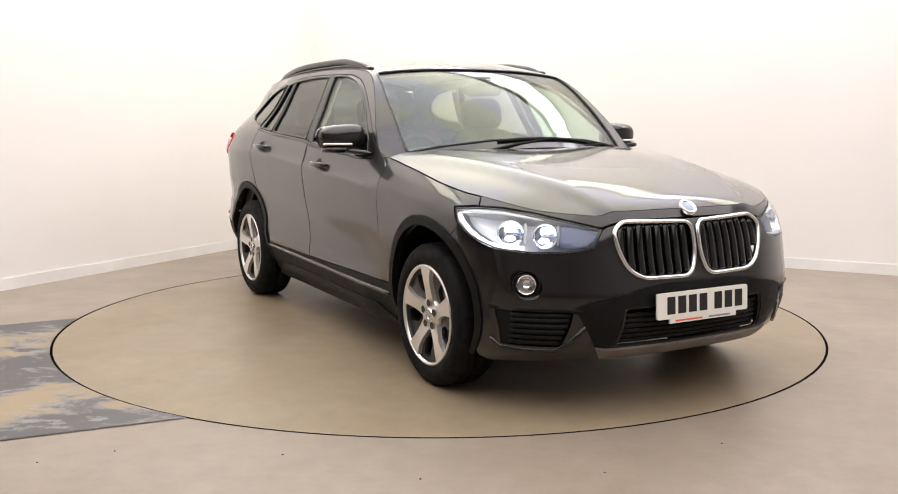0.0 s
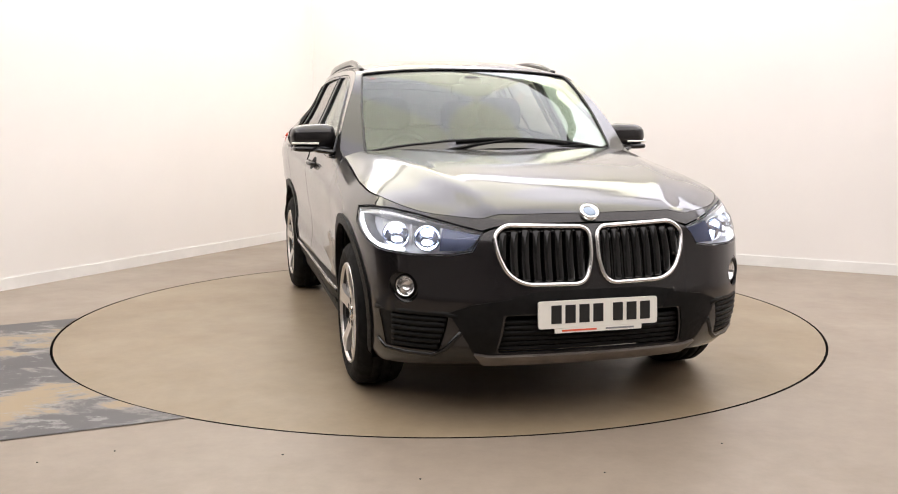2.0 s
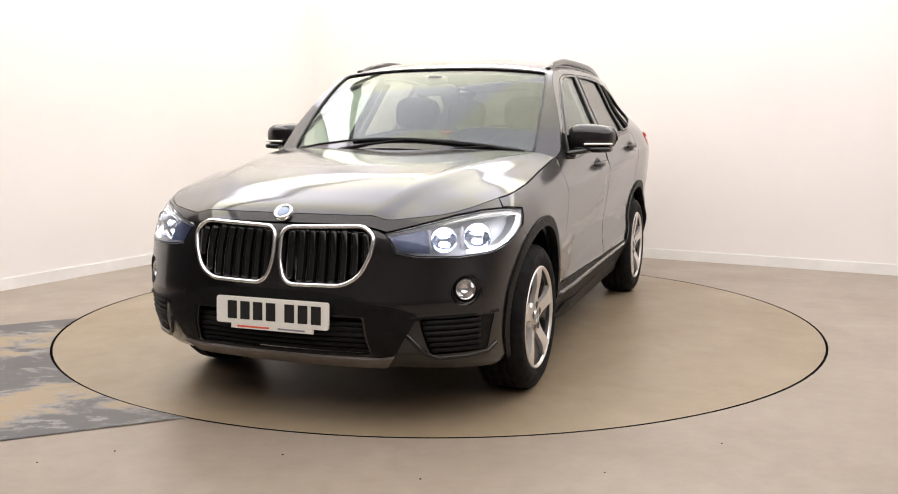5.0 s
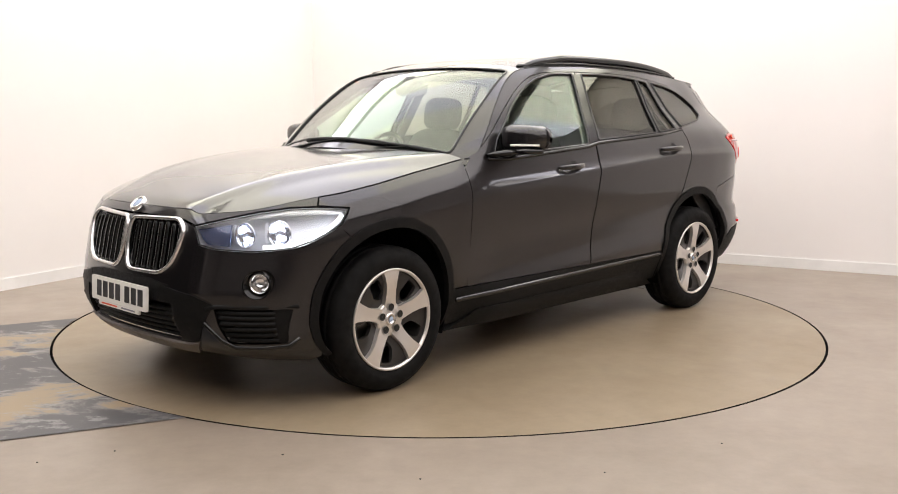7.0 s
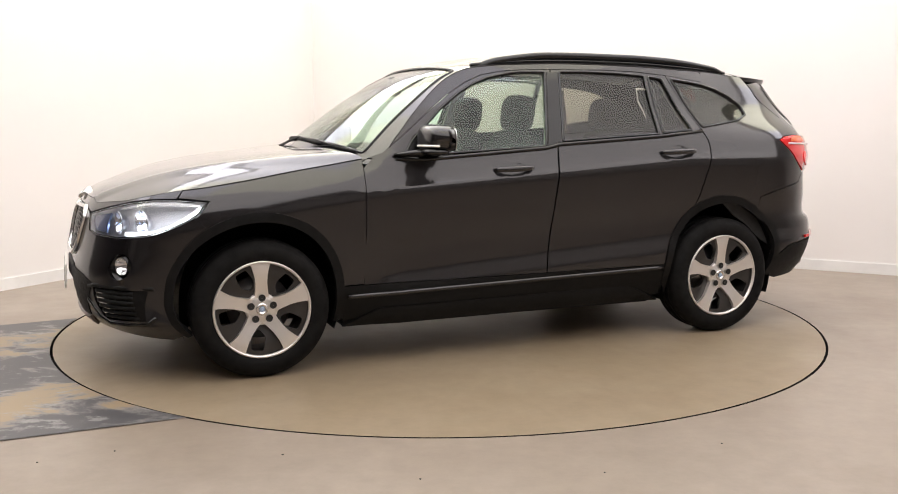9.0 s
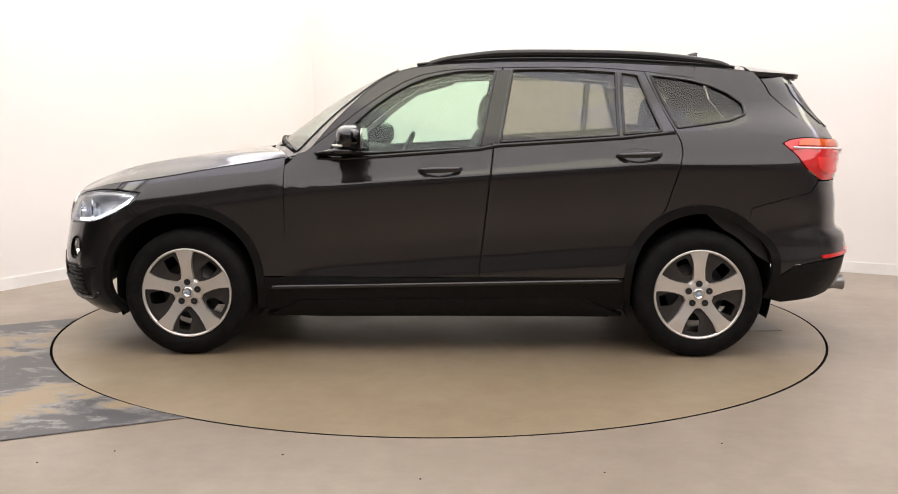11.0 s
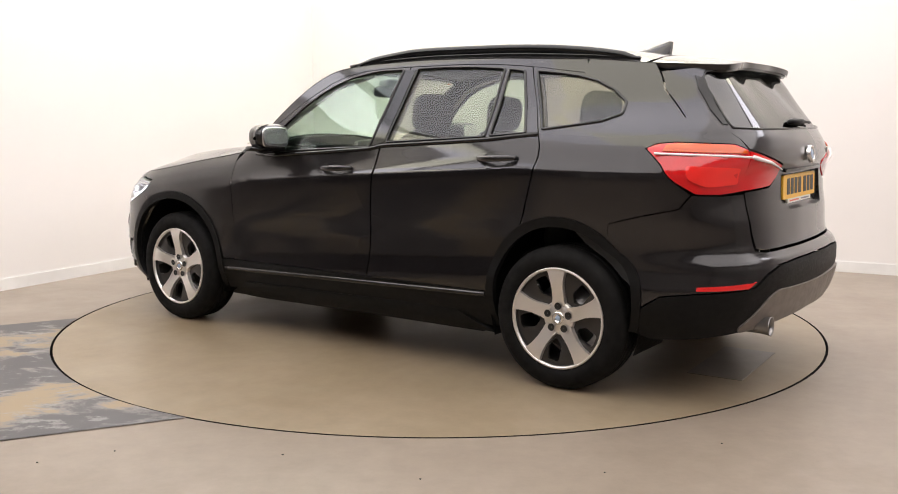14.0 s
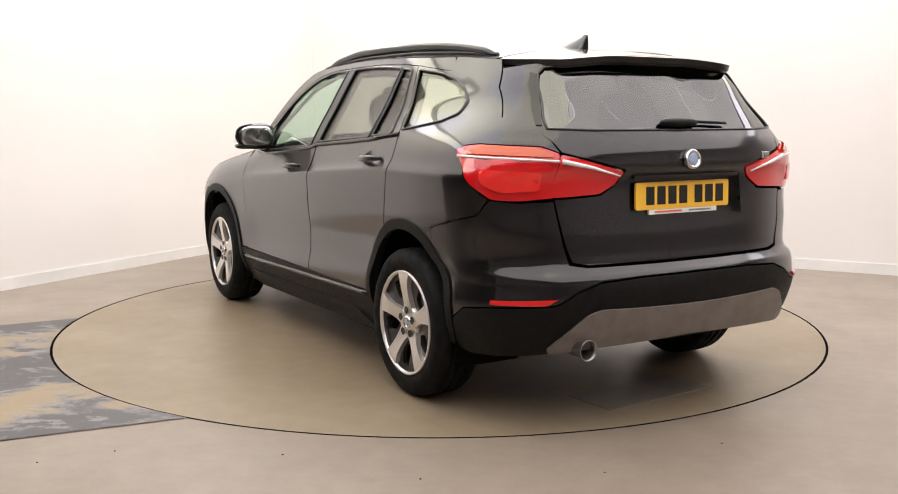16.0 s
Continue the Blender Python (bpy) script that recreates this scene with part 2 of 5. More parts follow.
def outline_table():
    p = np.array([(2.14, -.25)] + OUTLINE + [(-2.285, -.2)])
    pts = []
    for i in range(1, len(p) - 2):
        t = np.linspace(0, 1, 60, endpoint=False)[:, None]
        a, b, c, d = p[i - 1:i + 3]
        pts.append(.5 * ((2 * b) + (c - a) * t + (2 * a - 5 * b + 4 * c - d) * t ** 2 + (3 * b - a - 3 * c + d) * t ** 3))
    pts = np.concatenate(pts + [p[-2:-1]])
    for _ in range(40):
        pts[1:-1] = pts[1:-1] * .5 + (pts[:-2] + pts[2:]) * .25
    s = np.concatenate([[0], np.cumsum(np.hypot(*np.diff(pts, axis=0).T))])
    return s, pts[:, 0], pts[:, 1]


OUT_S, OUT_X, OUT_Y = outline_table()
# s, the place along the outline, runs a little slower than the true length round the two corners
S_END = 5.656
PLACE = [0, .44, .57, .82, .91, 1.15, 1.43, 1.94, 2.26, 3.04, 3.98, 4.39, 4.6, 4.73, 4.95, 5.02, 5.16, 5.32, S_END]
LENGTH = [0, .455, .595, .845, .935, 1.175, 1.495, 2.003, 2.327, 3.107, 4.047, 4.452, 4.668, 4.805, 5.04, 5.12, 5.265, 5.424, OUT_S[-1]]

DOOR_IN = curve((.15, .10), (.25, .055), (.32, .03), (.40, .020), (.50, .033), (.58, .032), (.72, .014), (.82, .005), (.90, 0), (.918, .0015), (.932, .009), (.96, .022), (1.0, .036), (1.05, .051),
                (1.10, .066), (1.30, .15), (1.5, .25), (1.6, .31))
FENDER_IN = curve((.15, .10), (.25, .055), (.32, .03), (.42, .022), (.55, .016), (.70, .008), (.78, .004), (.84, .012), (.90, .036), (.95, .07), (1.0, .115),
                  (1.06, .18), (1.2, .36))
NOSE_IN = curve((.15, .22), (.22, .12), (.27, .055), (.33, .02), (.4, 0), (.5, 0), (.58, .014), (.65, .03), (.72, .045), (.79, .065), (.86, .105), (.92, .155), (1.0, .25))
TAIL_IN = curve((.15, .2), (.28, .10), (.36, .05), (.45, .02), (.55, .0), (.60, .002), (.63, .010), (.645, .022), (.664, .050), (.69, .060), (.8, .07), (.9, .085), (1.0, .09), (1.06, .072),
                (1.1, .077), (1.15, .095), (1.19, .118), (1.24, .16), (1.34, .246), (1.44, .332), (1.55, .427))
FENDER_UP = curve((.6, .08), (.85, .06), (1.3, 0), (1.75, -.05), (2.1, -.1))


def side_in(x, z):
    rise = np.clip(.02 - .07 * x, -.05, .10) * (1 - ease(1.06, 1.34, z))
    door = DOOR_IN(z - rise) + .06 * ease(-.9, -1.9, x) * ease(1.1, 1.35, z)
    fender = FENDER_IN(z - FENDER_UP(x))
    w = ease(.55, .9, x)
    return door * (1 - w) + fender * w


def wall_at(s, z):
    """The car's side wall: s metres along the plan outline, at the height z."""
    s, z = np.broadcast_arrays(np.asarray(s, float), np.asarray(z, float))
    sign = np.where(s < 0, -1, 1)
    arc = np.interp(abs(s), PLACE, LENGTH)
    x, y = np.interp(arc, OUT_S, OUT_X), np.interp(arc, OUT_S, OUT_Y)
    y2 = y * (1 - side_in(x, z) / .9)
    u = OUT_S[-1] - arc
    square = .09 * np.clip((z - 1.17) / .25, 0, 1) * ease(.22, .85, u) * (1 - ease(.75, 1.45, u))
    x2 = -square + x - NOSE_IN(z) * ease(1.15, 2.0, x) + TAIL_IN(z) * ease(-.95, -2.2, x)
    return np.stack([x2, y2 * sign, z], -1)


HOOD_Z = curve((2.10, .80), (2.06, .835), (2.0, .875), (1.9, .912), (1.75, .957), (1.6, .990), (1.3, 1.036), (1.0, 1.070), (.8, 1.085))
HOOD_DROP = curve((2.1, .17), (2.0, .125), (1.9, .10), (1.7, .075), (1.3, .062), (.9, .05), (.7, .04))
HOOD_POWER = curve((2.05, 2.3), (1.9, 2.8), (1.7, 3.8), (1.4, 5), (.8, 5))
CAB_Z = curve((1.05, 1.03), (.98, 1.082), (.8, 1.213), (.637, 1.325), (.45, 1.432), (.25, 1.521), (.1, 1.566), (-.1, 1.592), (-.5, 1.612), (-.9, 1.607), (-1.3, 1.583),
              (-1.65, 1.546), (-1.99, 1.497), (-2.2, 1.44))
CAB_POWER = curve((.75, 2.1), (.3, 2.2), (-.1, 3.2), (-1.9, 3.2))
CAB_DROP = curve((1.0, .23), (.75, .175), (.5, .11), (.19, .052), (0, .065), (-.5, .082), (-1.5, .078), (-1.95, .07))


def hood_z(x, y):
    a = abs(y)
    line = .42 + .27 * (2.0 - x)
    return HOOD_Z(x) - HOOD_DROP(x) * (a / .80) ** HOOD_POWER(x) + .012 * (1 - ease(line - .05, line + .05, a)) + .012 * np.exp(-((a - line - .02) / .06) ** 2) * ease(2.0, 1.6, x)


def cab_z(x, y):
    return CAB_Z(x) - CAB_DROP(x) * (abs(y) / .66) ** CAB_POWER(x)


def top_z(x, y):
    return np.maximum(np.where(x > .7, hood_z(np.maximum(x, .7), y), -1), np.where(x < 1.05, cab_z(np.minimum(x, 1.05), y), -1))


def rim_z(s):
    """The height at which the wall meets the hood or the roof."""
    s = np.asarray(s, float)
    lo, hi = np.full(s.shape, .6), np.full(s.shape, 1.65)
    for _ in range(40):
        mid = (lo + hi) / 2
        p = wall_at(s, mid)
        up = top_z(p[..., 0], p[..., 1]) > mid
        lo, hi = np.where(up, mid, lo), np.where(up, hi, mid)
    return (lo + hi) / 2


GRID_S = np.linspace(0, S_END, 1500)


def s_x(x, z):
    """Where along the outline the wall at the height z passes x."""
    p = wall_at(GRID_S, z)
    return float(np.interp(-x, p[:, 0] * -1, GRID_S))


def s_y(y, z, tail=False):
    """Where along the outline the nose's (or tail's) wall at the height z passes y."""
    g = GRID_S[GRID_S > S_END / 2][::-1] if tail else GRID_S[GRID_S < S_END / 2]
    p = wall_at(g, z)
    return float(np.interp(y, np.maximum.accumulate(p[:, 1]), g))


# ================= car materials =================
PAINT = mat("car_paint", (0.012, 0.011, 0.012), 0.36, 0.5, Specular_IOR_Level=0.25, Coat_Weight=1.0, Coat_Roughness=0.02, Coat_IOR=1.55)


def flake(m):
    b = m.node_tree.nodes["Principled BSDF"]
    co = node(m, "ShaderNodeTexCoord")
    n = node(m, "ShaderNodeTexNoise", Scale=1400, Detail=1)
    link(m, co.outputs["Object"], n.inputs["Vector"])
    r = node(m, "ShaderNodeValToRGB")
    r.color_ramp.elements[0].color, r.color_ramp.elements[1].color = (0.005, 0.0043, 0.0047, 1), (0.022, 0.0188, 0.0203, 1)
    r.color_ramp.elements[0].position, r.color_ramp.elements[1].position = 0.42, 0.66
    link(m, n.outputs[0], r.inputs[0])
    link(m, r.outputs[0], b.inputs["Base Color"])
    dust = node(m, "ShaderNodeTexNoise", Scale=7, Detail=6)
    link(m, co.outputs["Object"], dust.inputs["Vector"])
    rr = node(m, "ShaderNodeMapRange", From_Min=0.35, From_Max=0.75, To_Min=0.065, To_Max=0.10)
    link(m, dust.outputs[0], rr.inputs[0])
    link(m, rr.outputs[0], b.inputs["Coat Roughness"])


flake(PAINT)
BLACK_GLOSS = mat("black_gloss", (0.008, 0.008, 0.008), 0.12)
PLASTIC = mat("black_plastic", (0.022, 0.021, 0.020), 0.5, Specular_IOR_Level=0.16)
varied(PLASTIC, (0.0042, 0.0041, 0.0041), (0.0078, 0.0075, 0.0074), 30, bump=0.25, bump_scale=700, rough=(0.42, 0.58))
SKID = mat("grey_skid_plastic", (0.13, 0.115, 0.10), 0.45, 0.3)
varied(SKID, (0.17, 0.148, 0.132), (0.215, 0.188, 0.168), 12, bump=0.1, bump_scale=300, rough=(0.38, 0.5))
LAMP_TRAY = mat("silver_lamp_tray", (0.84, 0.85, 0.88), 0.3, 0.1)
LAMP_WHITE = mat("bright_lamp_trim", (0.82, 0.82, 0.82), 0.2, 0.3)
BOWL = mat("bright_reflector", (0.80, 0.82, 0.86), 0.13, 1.0)
LAMP_BLUE = mat("blue_grey_lamp_cover", (0.10, 0.12, 0.20), 0.2, 0.4)
CHROME = mat("chrome", (0.82, 0.82, 0.82), 0.08, 1.0)
SATIN = mat("satin_chrome", (0.80, 0.79, 0.78), 0.22, 1.0)
RUBBER = mat("tyre_rubber", (0.018, 0.017, 0.017), 0.75, Specular_IOR_Level=0.15)
varied(RUBBER, (0.0042, 0.0040, 0.0040), (0.0085, 0.0080, 0.0076), 14, bump=0.2, bump_scale=120, rough=(0.6, 0.85))
ALLOY = mat("machined_alloy", (0.72, 0.69, 0.66), 0.30, 0.75)
varied(ALLOY, (0.75, 0.715, 0.68), (0.78, 0.745, 0.71), 3, detail=2, rough=(0.30, 0.34))
ALLOY_DARK = mat("dark_grey_alloy", (0.055, 0.053, 0.052), 0.38, 0.6)
varied(ALLOY_DARK, (0.050, 0.047, 0.045), (0.062, 0.058, 0.056), 8, rough=(0.3, 0.45))
DISC_STEEL = mat("brake_steel", (0.30, 0.29, 0.28), 0.35, 0.9)
SEAT = mat("seat_cloth", (0.020, 0.019, 0.019), 0.85)
varied(SEAT, (0.016, 0.015, 0.015), (0.030, 0.028, 0.027), 60, bump=0.4, bump_scale=500)
TRIM = mat("dashboard_plastic", (0.018, 0.018, 0.018), 0.6)
varied(TRIM, (0.014, 0.014, 0.014), (0.024, 0.023, 0.023), 25, bump=0.3, bump_scale=400)
MIRROR_GREY = mat("grey_mirror_housing", (0.10, 0.10, 0.095), 0.5)
varied(MIRROR_GREY, (0.09, 0.09, 0.085), (0.12, 0.12, 0.115), 20)
LINING = mat("beige_roof_lining", (0.40, 0.37, 0.33), 0.9)
varied(LINING, (0.37, 0.34, 0.30), (0.43, 0.40, 0.36), 40, bump=0.3, bump_scale=600)
STRIP_WHITE = mat("white_lamp_strip", (0.85, 0.76, 0.75), 0.25)
PLATE_W = mat("white_plate", (0.85, 0.83, 0.76), 0.35)
PLATE_Y = mat("yellow_plate", (0.92, 0.52, 0.05), 0.35)
PLATE_INK = mat("plate_black", (0.012, 0.012, 0.012), 0.4)
PLATE_RED = mat("plate_red_print", (0.75, 0.12, 0.05), 0.4)
PLATE_GREY = mat("plate_grey_print", (0.25, 0.25, 0.27), 0.4)
BADGE_BLUE = mat("badge_blue", (0.30, 0.38, 0.50), 0.15)
BULB = glow("lamp_bulb", (0.60, 0.72, 1.0), 22)
DRL = glow("running_light_strip", (0.93, 0.95, 1.0), 4)
ORANGE_LENS = mat("orange_lens", (0.62, 0.085, 0.006), 0.12, Coat_Weight=1.0)
RED_LENS = mat("red_lens", (0.62, 0.010, 0.012), 0.1, Coat_Weight=1.0)
RED_BRIGHT = mat("bright_red_lens", (0.86, 0.028, 0.022), 0.12, Coat_Weight=1.0)
RED_LENS_DEEP = mat("deep_red_lens", (0.36, 0.006, 0.01), 0.08, Coat_Weight=1.0)
REFLECTOR = mat("red_reflector", (0.70, 0.015, 0.015), 0.15, Coat_Weight=1.0)


def lens_facets(m, scale):
    b = m.node_tree.nodes["Principled BSDF"]
    co = node(m, "ShaderNodeTexCoord")
    v = node(m, "ShaderNodeTexVoronoi", Scale=scale)
    link(m, co.outputs["Object"], v.inputs["Vector"])
    bp = node(m, "ShaderNodeBump", Strength=0.14, Distance=0.003)
    link(m, v.outputs["Distance"], bp.inputs["Height"])
    link(m, bp.outputs[0], b.inputs["Normal"])


lens_facets(RED_LENS, 90)
lens_facets(RED_BRIGHT, 60)
lens_facets(REFLECTOR, 160)


def glass(name, tint, base=0.04):
    """Thin clear pane: see-through tint, with gloss that grows towards grazing angles."""
    m = bpy.data.materials.new(name)
    m.use_nodes = True
    t = m.node_tree
    t.nodes.clear()
    out, mix = t.nodes.new("ShaderNodeOutputMaterial"), t.nodes.new("ShaderNodeMixShader")
    clear, shine, face = t.nodes.new("ShaderNodeBsdfTransparent"), t.nodes.new("ShaderNodeBsdfGlossy"), t.nodes.new("ShaderNodeLayerWeight")
    power, gain = t.nodes.new("ShaderNodeMath"), t.nodes.new("ShaderNodeMath")
    clear.inputs[0].default_value, shine.inputs["Roughness"].default_value, face.inputs["Blend"].default_value = (*tint, 1), 0.012, 0.5
    power.operation, gain.operation = "POWER", "MULTIPLY_ADD"
    power.inputs[1].default_value, gain.inputs[1].default_value, gain.inputs[2].default_value = 5, 1 - base, base
    t.links.new(face.outputs["Facing"], power.inputs[0])
    t.links.new(power.outputs[0], gain.inputs[0])
    t.links.new(gain.outputs[0], mix.inputs[0])
    t.links.new(clear.outputs[0], mix.inputs[1])
    t.links.new(shine.outputs[0], mix.inputs[2])
    t.links.new(mix.outputs[0], out.inputs[0])
    return m


GLASS = glass("clear_green_glass", (0.86, 0.95, 0.895))
GLASS_SCREEN = glass("windscreen_glass", (0.85, 0.905, 0.86), 0.065)
GLASS_DARK = glass("privacy_glass", (0.695, 0.695, 0.655), 0.045)
GLASS_REAR = glass("dark_rear_glass", (0.30, 0.30, 0.29), 0.14)
GLASS_LAMP = glass("lamp_lens", (0.97, 0.975, 0.985), 0.03)


# ================= panel builder =================
def inside(px, py, loop):
    n, hit = len(loop), np.zeros(len(px), bool)
    for i in range(n):
        (x0, y0), (x1, y1) = loop[i - 1], loop[i]
        if y0 != y1:
            hit ^= ((y0 > py) != (y1 > py)) & (px < (x1 - x0) * (py - y0) / (y1 - y0) + x0)
    return hit


def rounded(points, r=0.0, step=0.03):
    """A closed loop through (u, v) or (u, v, radius) corners, with rounded corners and close-set points."""
    out, n = [], len(points)
    for i in range(n):
        p = np.array(points[i][:2], float)
        rad = points[i][2] if len(points[i]) > 2 else r
        a, b = np.array(points[i - 1][:2], float), np.array(points[(i + 1) % n][:2], float)
        la, lb = np.hypot(*(a - p)), np.hypot(*(b - p))
        k = min(rad, la * .48, lb * .48)
        if k < 1e-4:
            out.append(p)
            continue
        pa, pb = p + (a - p) * k / la, p + (b - p) * k / lb
        for t in np.linspace(0, 1, 6):
            out.append((1 - t) ** 2 * pa + 2 * t * (1 - t) * p + t * t * pb)
    return resampled(out, step)


def resampled(pts, step=0.03):
    res, n = [], len(pts)
    for i in range(n):
        a, b = np.array(pts[i], float), np.array(pts[(i + 1) % n], float)
        d = np.hypot(*(b - a))
        if d < 1e-6:
            continue
        k = max(1, int(math.ceil(d / step)))
        res += [tuple(a + (b - a) * j / k) for j in range(k)]
    return res


def area(loop):
    a = np.array(loop)
    b = np.roll(a, -1, 0)
    return float(np.sum(a[:, 0] * b[:, 1] - b[:, 0] * a[:, 1]) / 2)


def shrunk(loop, d):
    a = np.array(loop)
    if area(loop) < 0:
        a = a[::-1]
    t = np.roll(a, -1, 0) - np.roll(a, 1, 0)
    t /= np.maximum(np.hypot(t[:, 0], t[:, 1]), 1e-9)[:, None]
    return [tuple(p) for p in a + np.stack([-t[:, 1], t[:, 0]], -1) * d]


from mathutils.geometry import delaunay_2d_cdt


def panel(name, loop, material, parent, lift, holes=(), push=0.0, thick=0.012, grid=0.045, gap=0.002, mirror=False, label="", crown=0.0, flow=None):
    """A solid curved panel: a flat outline with holes, lifted on to a surface. push: metres proud of it. crown: extra bulge inside its edge. flow: how far its rows of points rise along it."""
    loop = shrunk(loop, gap)
    holes = [shrunk(h, -gap)[::-1] for h in holes]
    rings = [loop] + holes
    pts, edges = [], []
    for ring in rings:
        o = len(pts)
        pts += ring
        edges += [(o + i, o + (i + 1) % len(ring)) for i in range(len(ring))]
    border = np.array(pts)
    lo, hi = border.min(0), border.max(0)
    gu, gv = np.meshgrid(np.arange(lo[0] + grid * .37, hi[0], grid), np.arange(lo[1] + grid * .37, hi[1], grid))
    gu, gv = gu.ravel(), gv.ravel()
    if flow:
        gv = gv + flow(gu)
    keep = inside(gu, gv, loop)
    for h in holes:
        keep &= ~inside(gu, gv, h)
    gu, gv = gu[keep], gv[keep]
    if len(gu):
        near = np.array([np.min((border[:, 0] - u) ** 2 + (border[:, 1] - v) ** 2) for u, v in zip(gu, gv)])
        gu, gv = gu[near > (grid * .42) ** 2], gv[near > (grid * .42) ** 2]
    allp = [Vector((float(u), float(v))) for u, v in pts] + [Vector((float(u), float(v))) for u, v in zip(gu, gv)]
    vs, _, tris = delaunay_2d_cdt(allp, edges, [], 0, 1e-6)[:3]
    q = np.array([tuple(v) for v in vs])
    t = np.array([tuple(f) for f in tris if len(f) == 3])
    c = q[t].mean(1)
    keep = inside(c[:, 0], c[:, 1], loop)
    for h in holes:
        keep &= ~inside(c[:, 0], c[:, 1], h)
    t = t[keep]
    e = 0.004
    p = lift(q[:, 0], q[:, 1])
    n = np.cross(lift(q[:, 0] + e, q[:, 1]) - lift(q[:, 0] - e, q[:, 1]), lift(q[:, 0], q[:, 1] + e) - lift(q[:, 0], q[:, 1] - e))
    n /= np.maximum(np.linalg.norm(n, axis=1), 1e-9)[:, None]
    out = p - np.stack([np.clip(p[:, 0], -1.3, 1.2), p[:, 1] * 0, np.full(len(p), .75)], -1)
    if np.sum(n * out) < 0:
        n = -n
    if crown:
        d = np.sqrt(np.array([np.min((border[:, 0] - u) ** 2 + (border[:, 1] - v) ** 2) for u, v in q]))
        p = p + n * (crown * (1 - np.exp(-d / .02)))[:, None]
    p = p + n * push
    tri_n = np.cross(p[t[:, 1]] - p[t[:, 0]], p[t[:, 2]] - p[t[:, 0]])
    flip = np.sum(tri_n * n[t[:, 0]], 1) < 0
    t[flip] = t[flip][:, ::-1]
    back = p - n * thick
    count = {}
    for f in t.tolist():
        for a, b in ((f[0], f[1]), (f[1], f[2]), (f[2], f[0])):
            count[(a, b)] = 1
    rim = [(a, b) for a, b in count if (b, a) not in count]
    verts, normals, faces = [p, back], [n, -n], [t, t[:, ::-1] + len(p)]
    o, quads, rv, rn = 2 * len(p), [], [], []
    for a, b in rim:
        side = np.cross(p[b] - p[a], n[a])
        side /= max(np.linalg.norm(side), 1e-9)
        quads.append((o + 1, o, o + 2, o + 3))
        rv += [p[a], p[b], back[a], back[b]]
        rn += [side] * 4
        o += 4
    verts.append(np.array(rv).reshape(-1, 3))
    normals.append(np.array(rn).reshape(-1, 3))
    v, nn = np.concatenate(verts), np.concatenate(normals)
    fs = [tuple(f) for f in np.concatenate(faces).tolist()] + quads
    if mirror:
        v, nn = v * (1, -1, 1), nn * (1, -1, 1)
        fs = [f[::-1] for f in fs]
    me = bpy.data.meshes.new(name)
    me.from_pydata(v.tolist(), [], fs)
    me.materials.append(material)
    me.polygons.foreach_set("use_smooth", [True] * len(fs))
    me.normals_split_custom_set_from_vertices(nn.tolist())
    ob = new(name, me)
    ob.parent = parent
    if label:
        ob["label"] = label
    return ob


def crease(s):
    """The rise of the shoulder crease along the flank."""
    x = np.interp(np.interp(s, PLACE, LENGTH), OUT_S, OUT_X)
    w = ease(.55, .9, x)
    return np.clip(.02 - .07 * x, -.05, .10) * (1 - w) + (FENDER_UP(x) - .05) * w


def both(name, loop, material, parent, **k):
    """The same panel on the car's left and right flank."""
    return [panel(name, loop, material, parent, wall_at, mirror=m, **k) for m in (False, True)]


def tail_at(u, z):
    """The tail's wall: u metres along the outline from the tail's middle, to the car's left."""
    u, z = np.broadcast_arrays(np.asarray(u, float), np.asarray(z, float))
    w = wall_at(S_END - abs(u), z)
    w[..., 1] *= np.where(u < 0, -1, 1)
    return w


def hood_at(x, y):
    return np.stack([x, y, hood_z(x, y)], -1)


def cab_at(x, y):
    return np.stack([x, y, cab_z(x, y)], -1)


def sweep(name, points, radius, material, parent, closed=False, sides=10, flat=1.0, up=(0, 0, 1), label="", mirror=False, taper=None):
    """A bar of round or flattened section along points."""
    p = np.array(points, float)
    n = len(p)
    bm = bmesh.new()
    rings = []
    for i in range(n):
        t = p[(i + 1) % n] - p[i - 1] if closed else p[min(i + 1, n - 1)] - p[max(i - 1, 0)]
        t = Vector(t).normalized()
        a = t.cross(Vector(up))
        a = a.normalized() if a.length > 1e-5 else Vector((1, 0, 0))
        b = a.cross(t)
        r = radius * (taper[i] if taper is not None else 1)
        ring = []
        for k in range(sides):
            w = 2 * math.pi * k / sides
            c = Vector(p[i]) + a * r * math.cos(w) + b * r * flat * math.sin(w)
            ring.append(bm.verts.new((c.x, -c.y if mirror else c.y, c.z)))
        rings.append(ring)
    for i in range(n if closed else n - 1):
        r0, r1 = rings[i], rings[(i + 1) % n]
        for k in range(sides):
            bm.faces.new((r0[k], r0[(k + 1) % sides], r1[(k + 1) % sides], r1[k]))
    if not closed:
        bm.faces.new(rings[0])
        bm.faces.new(rings[-1])
    bmesh.ops.recalc_face_normals(bm, faces=bm.faces[:])
    return part(name, bm, material, parent, label)


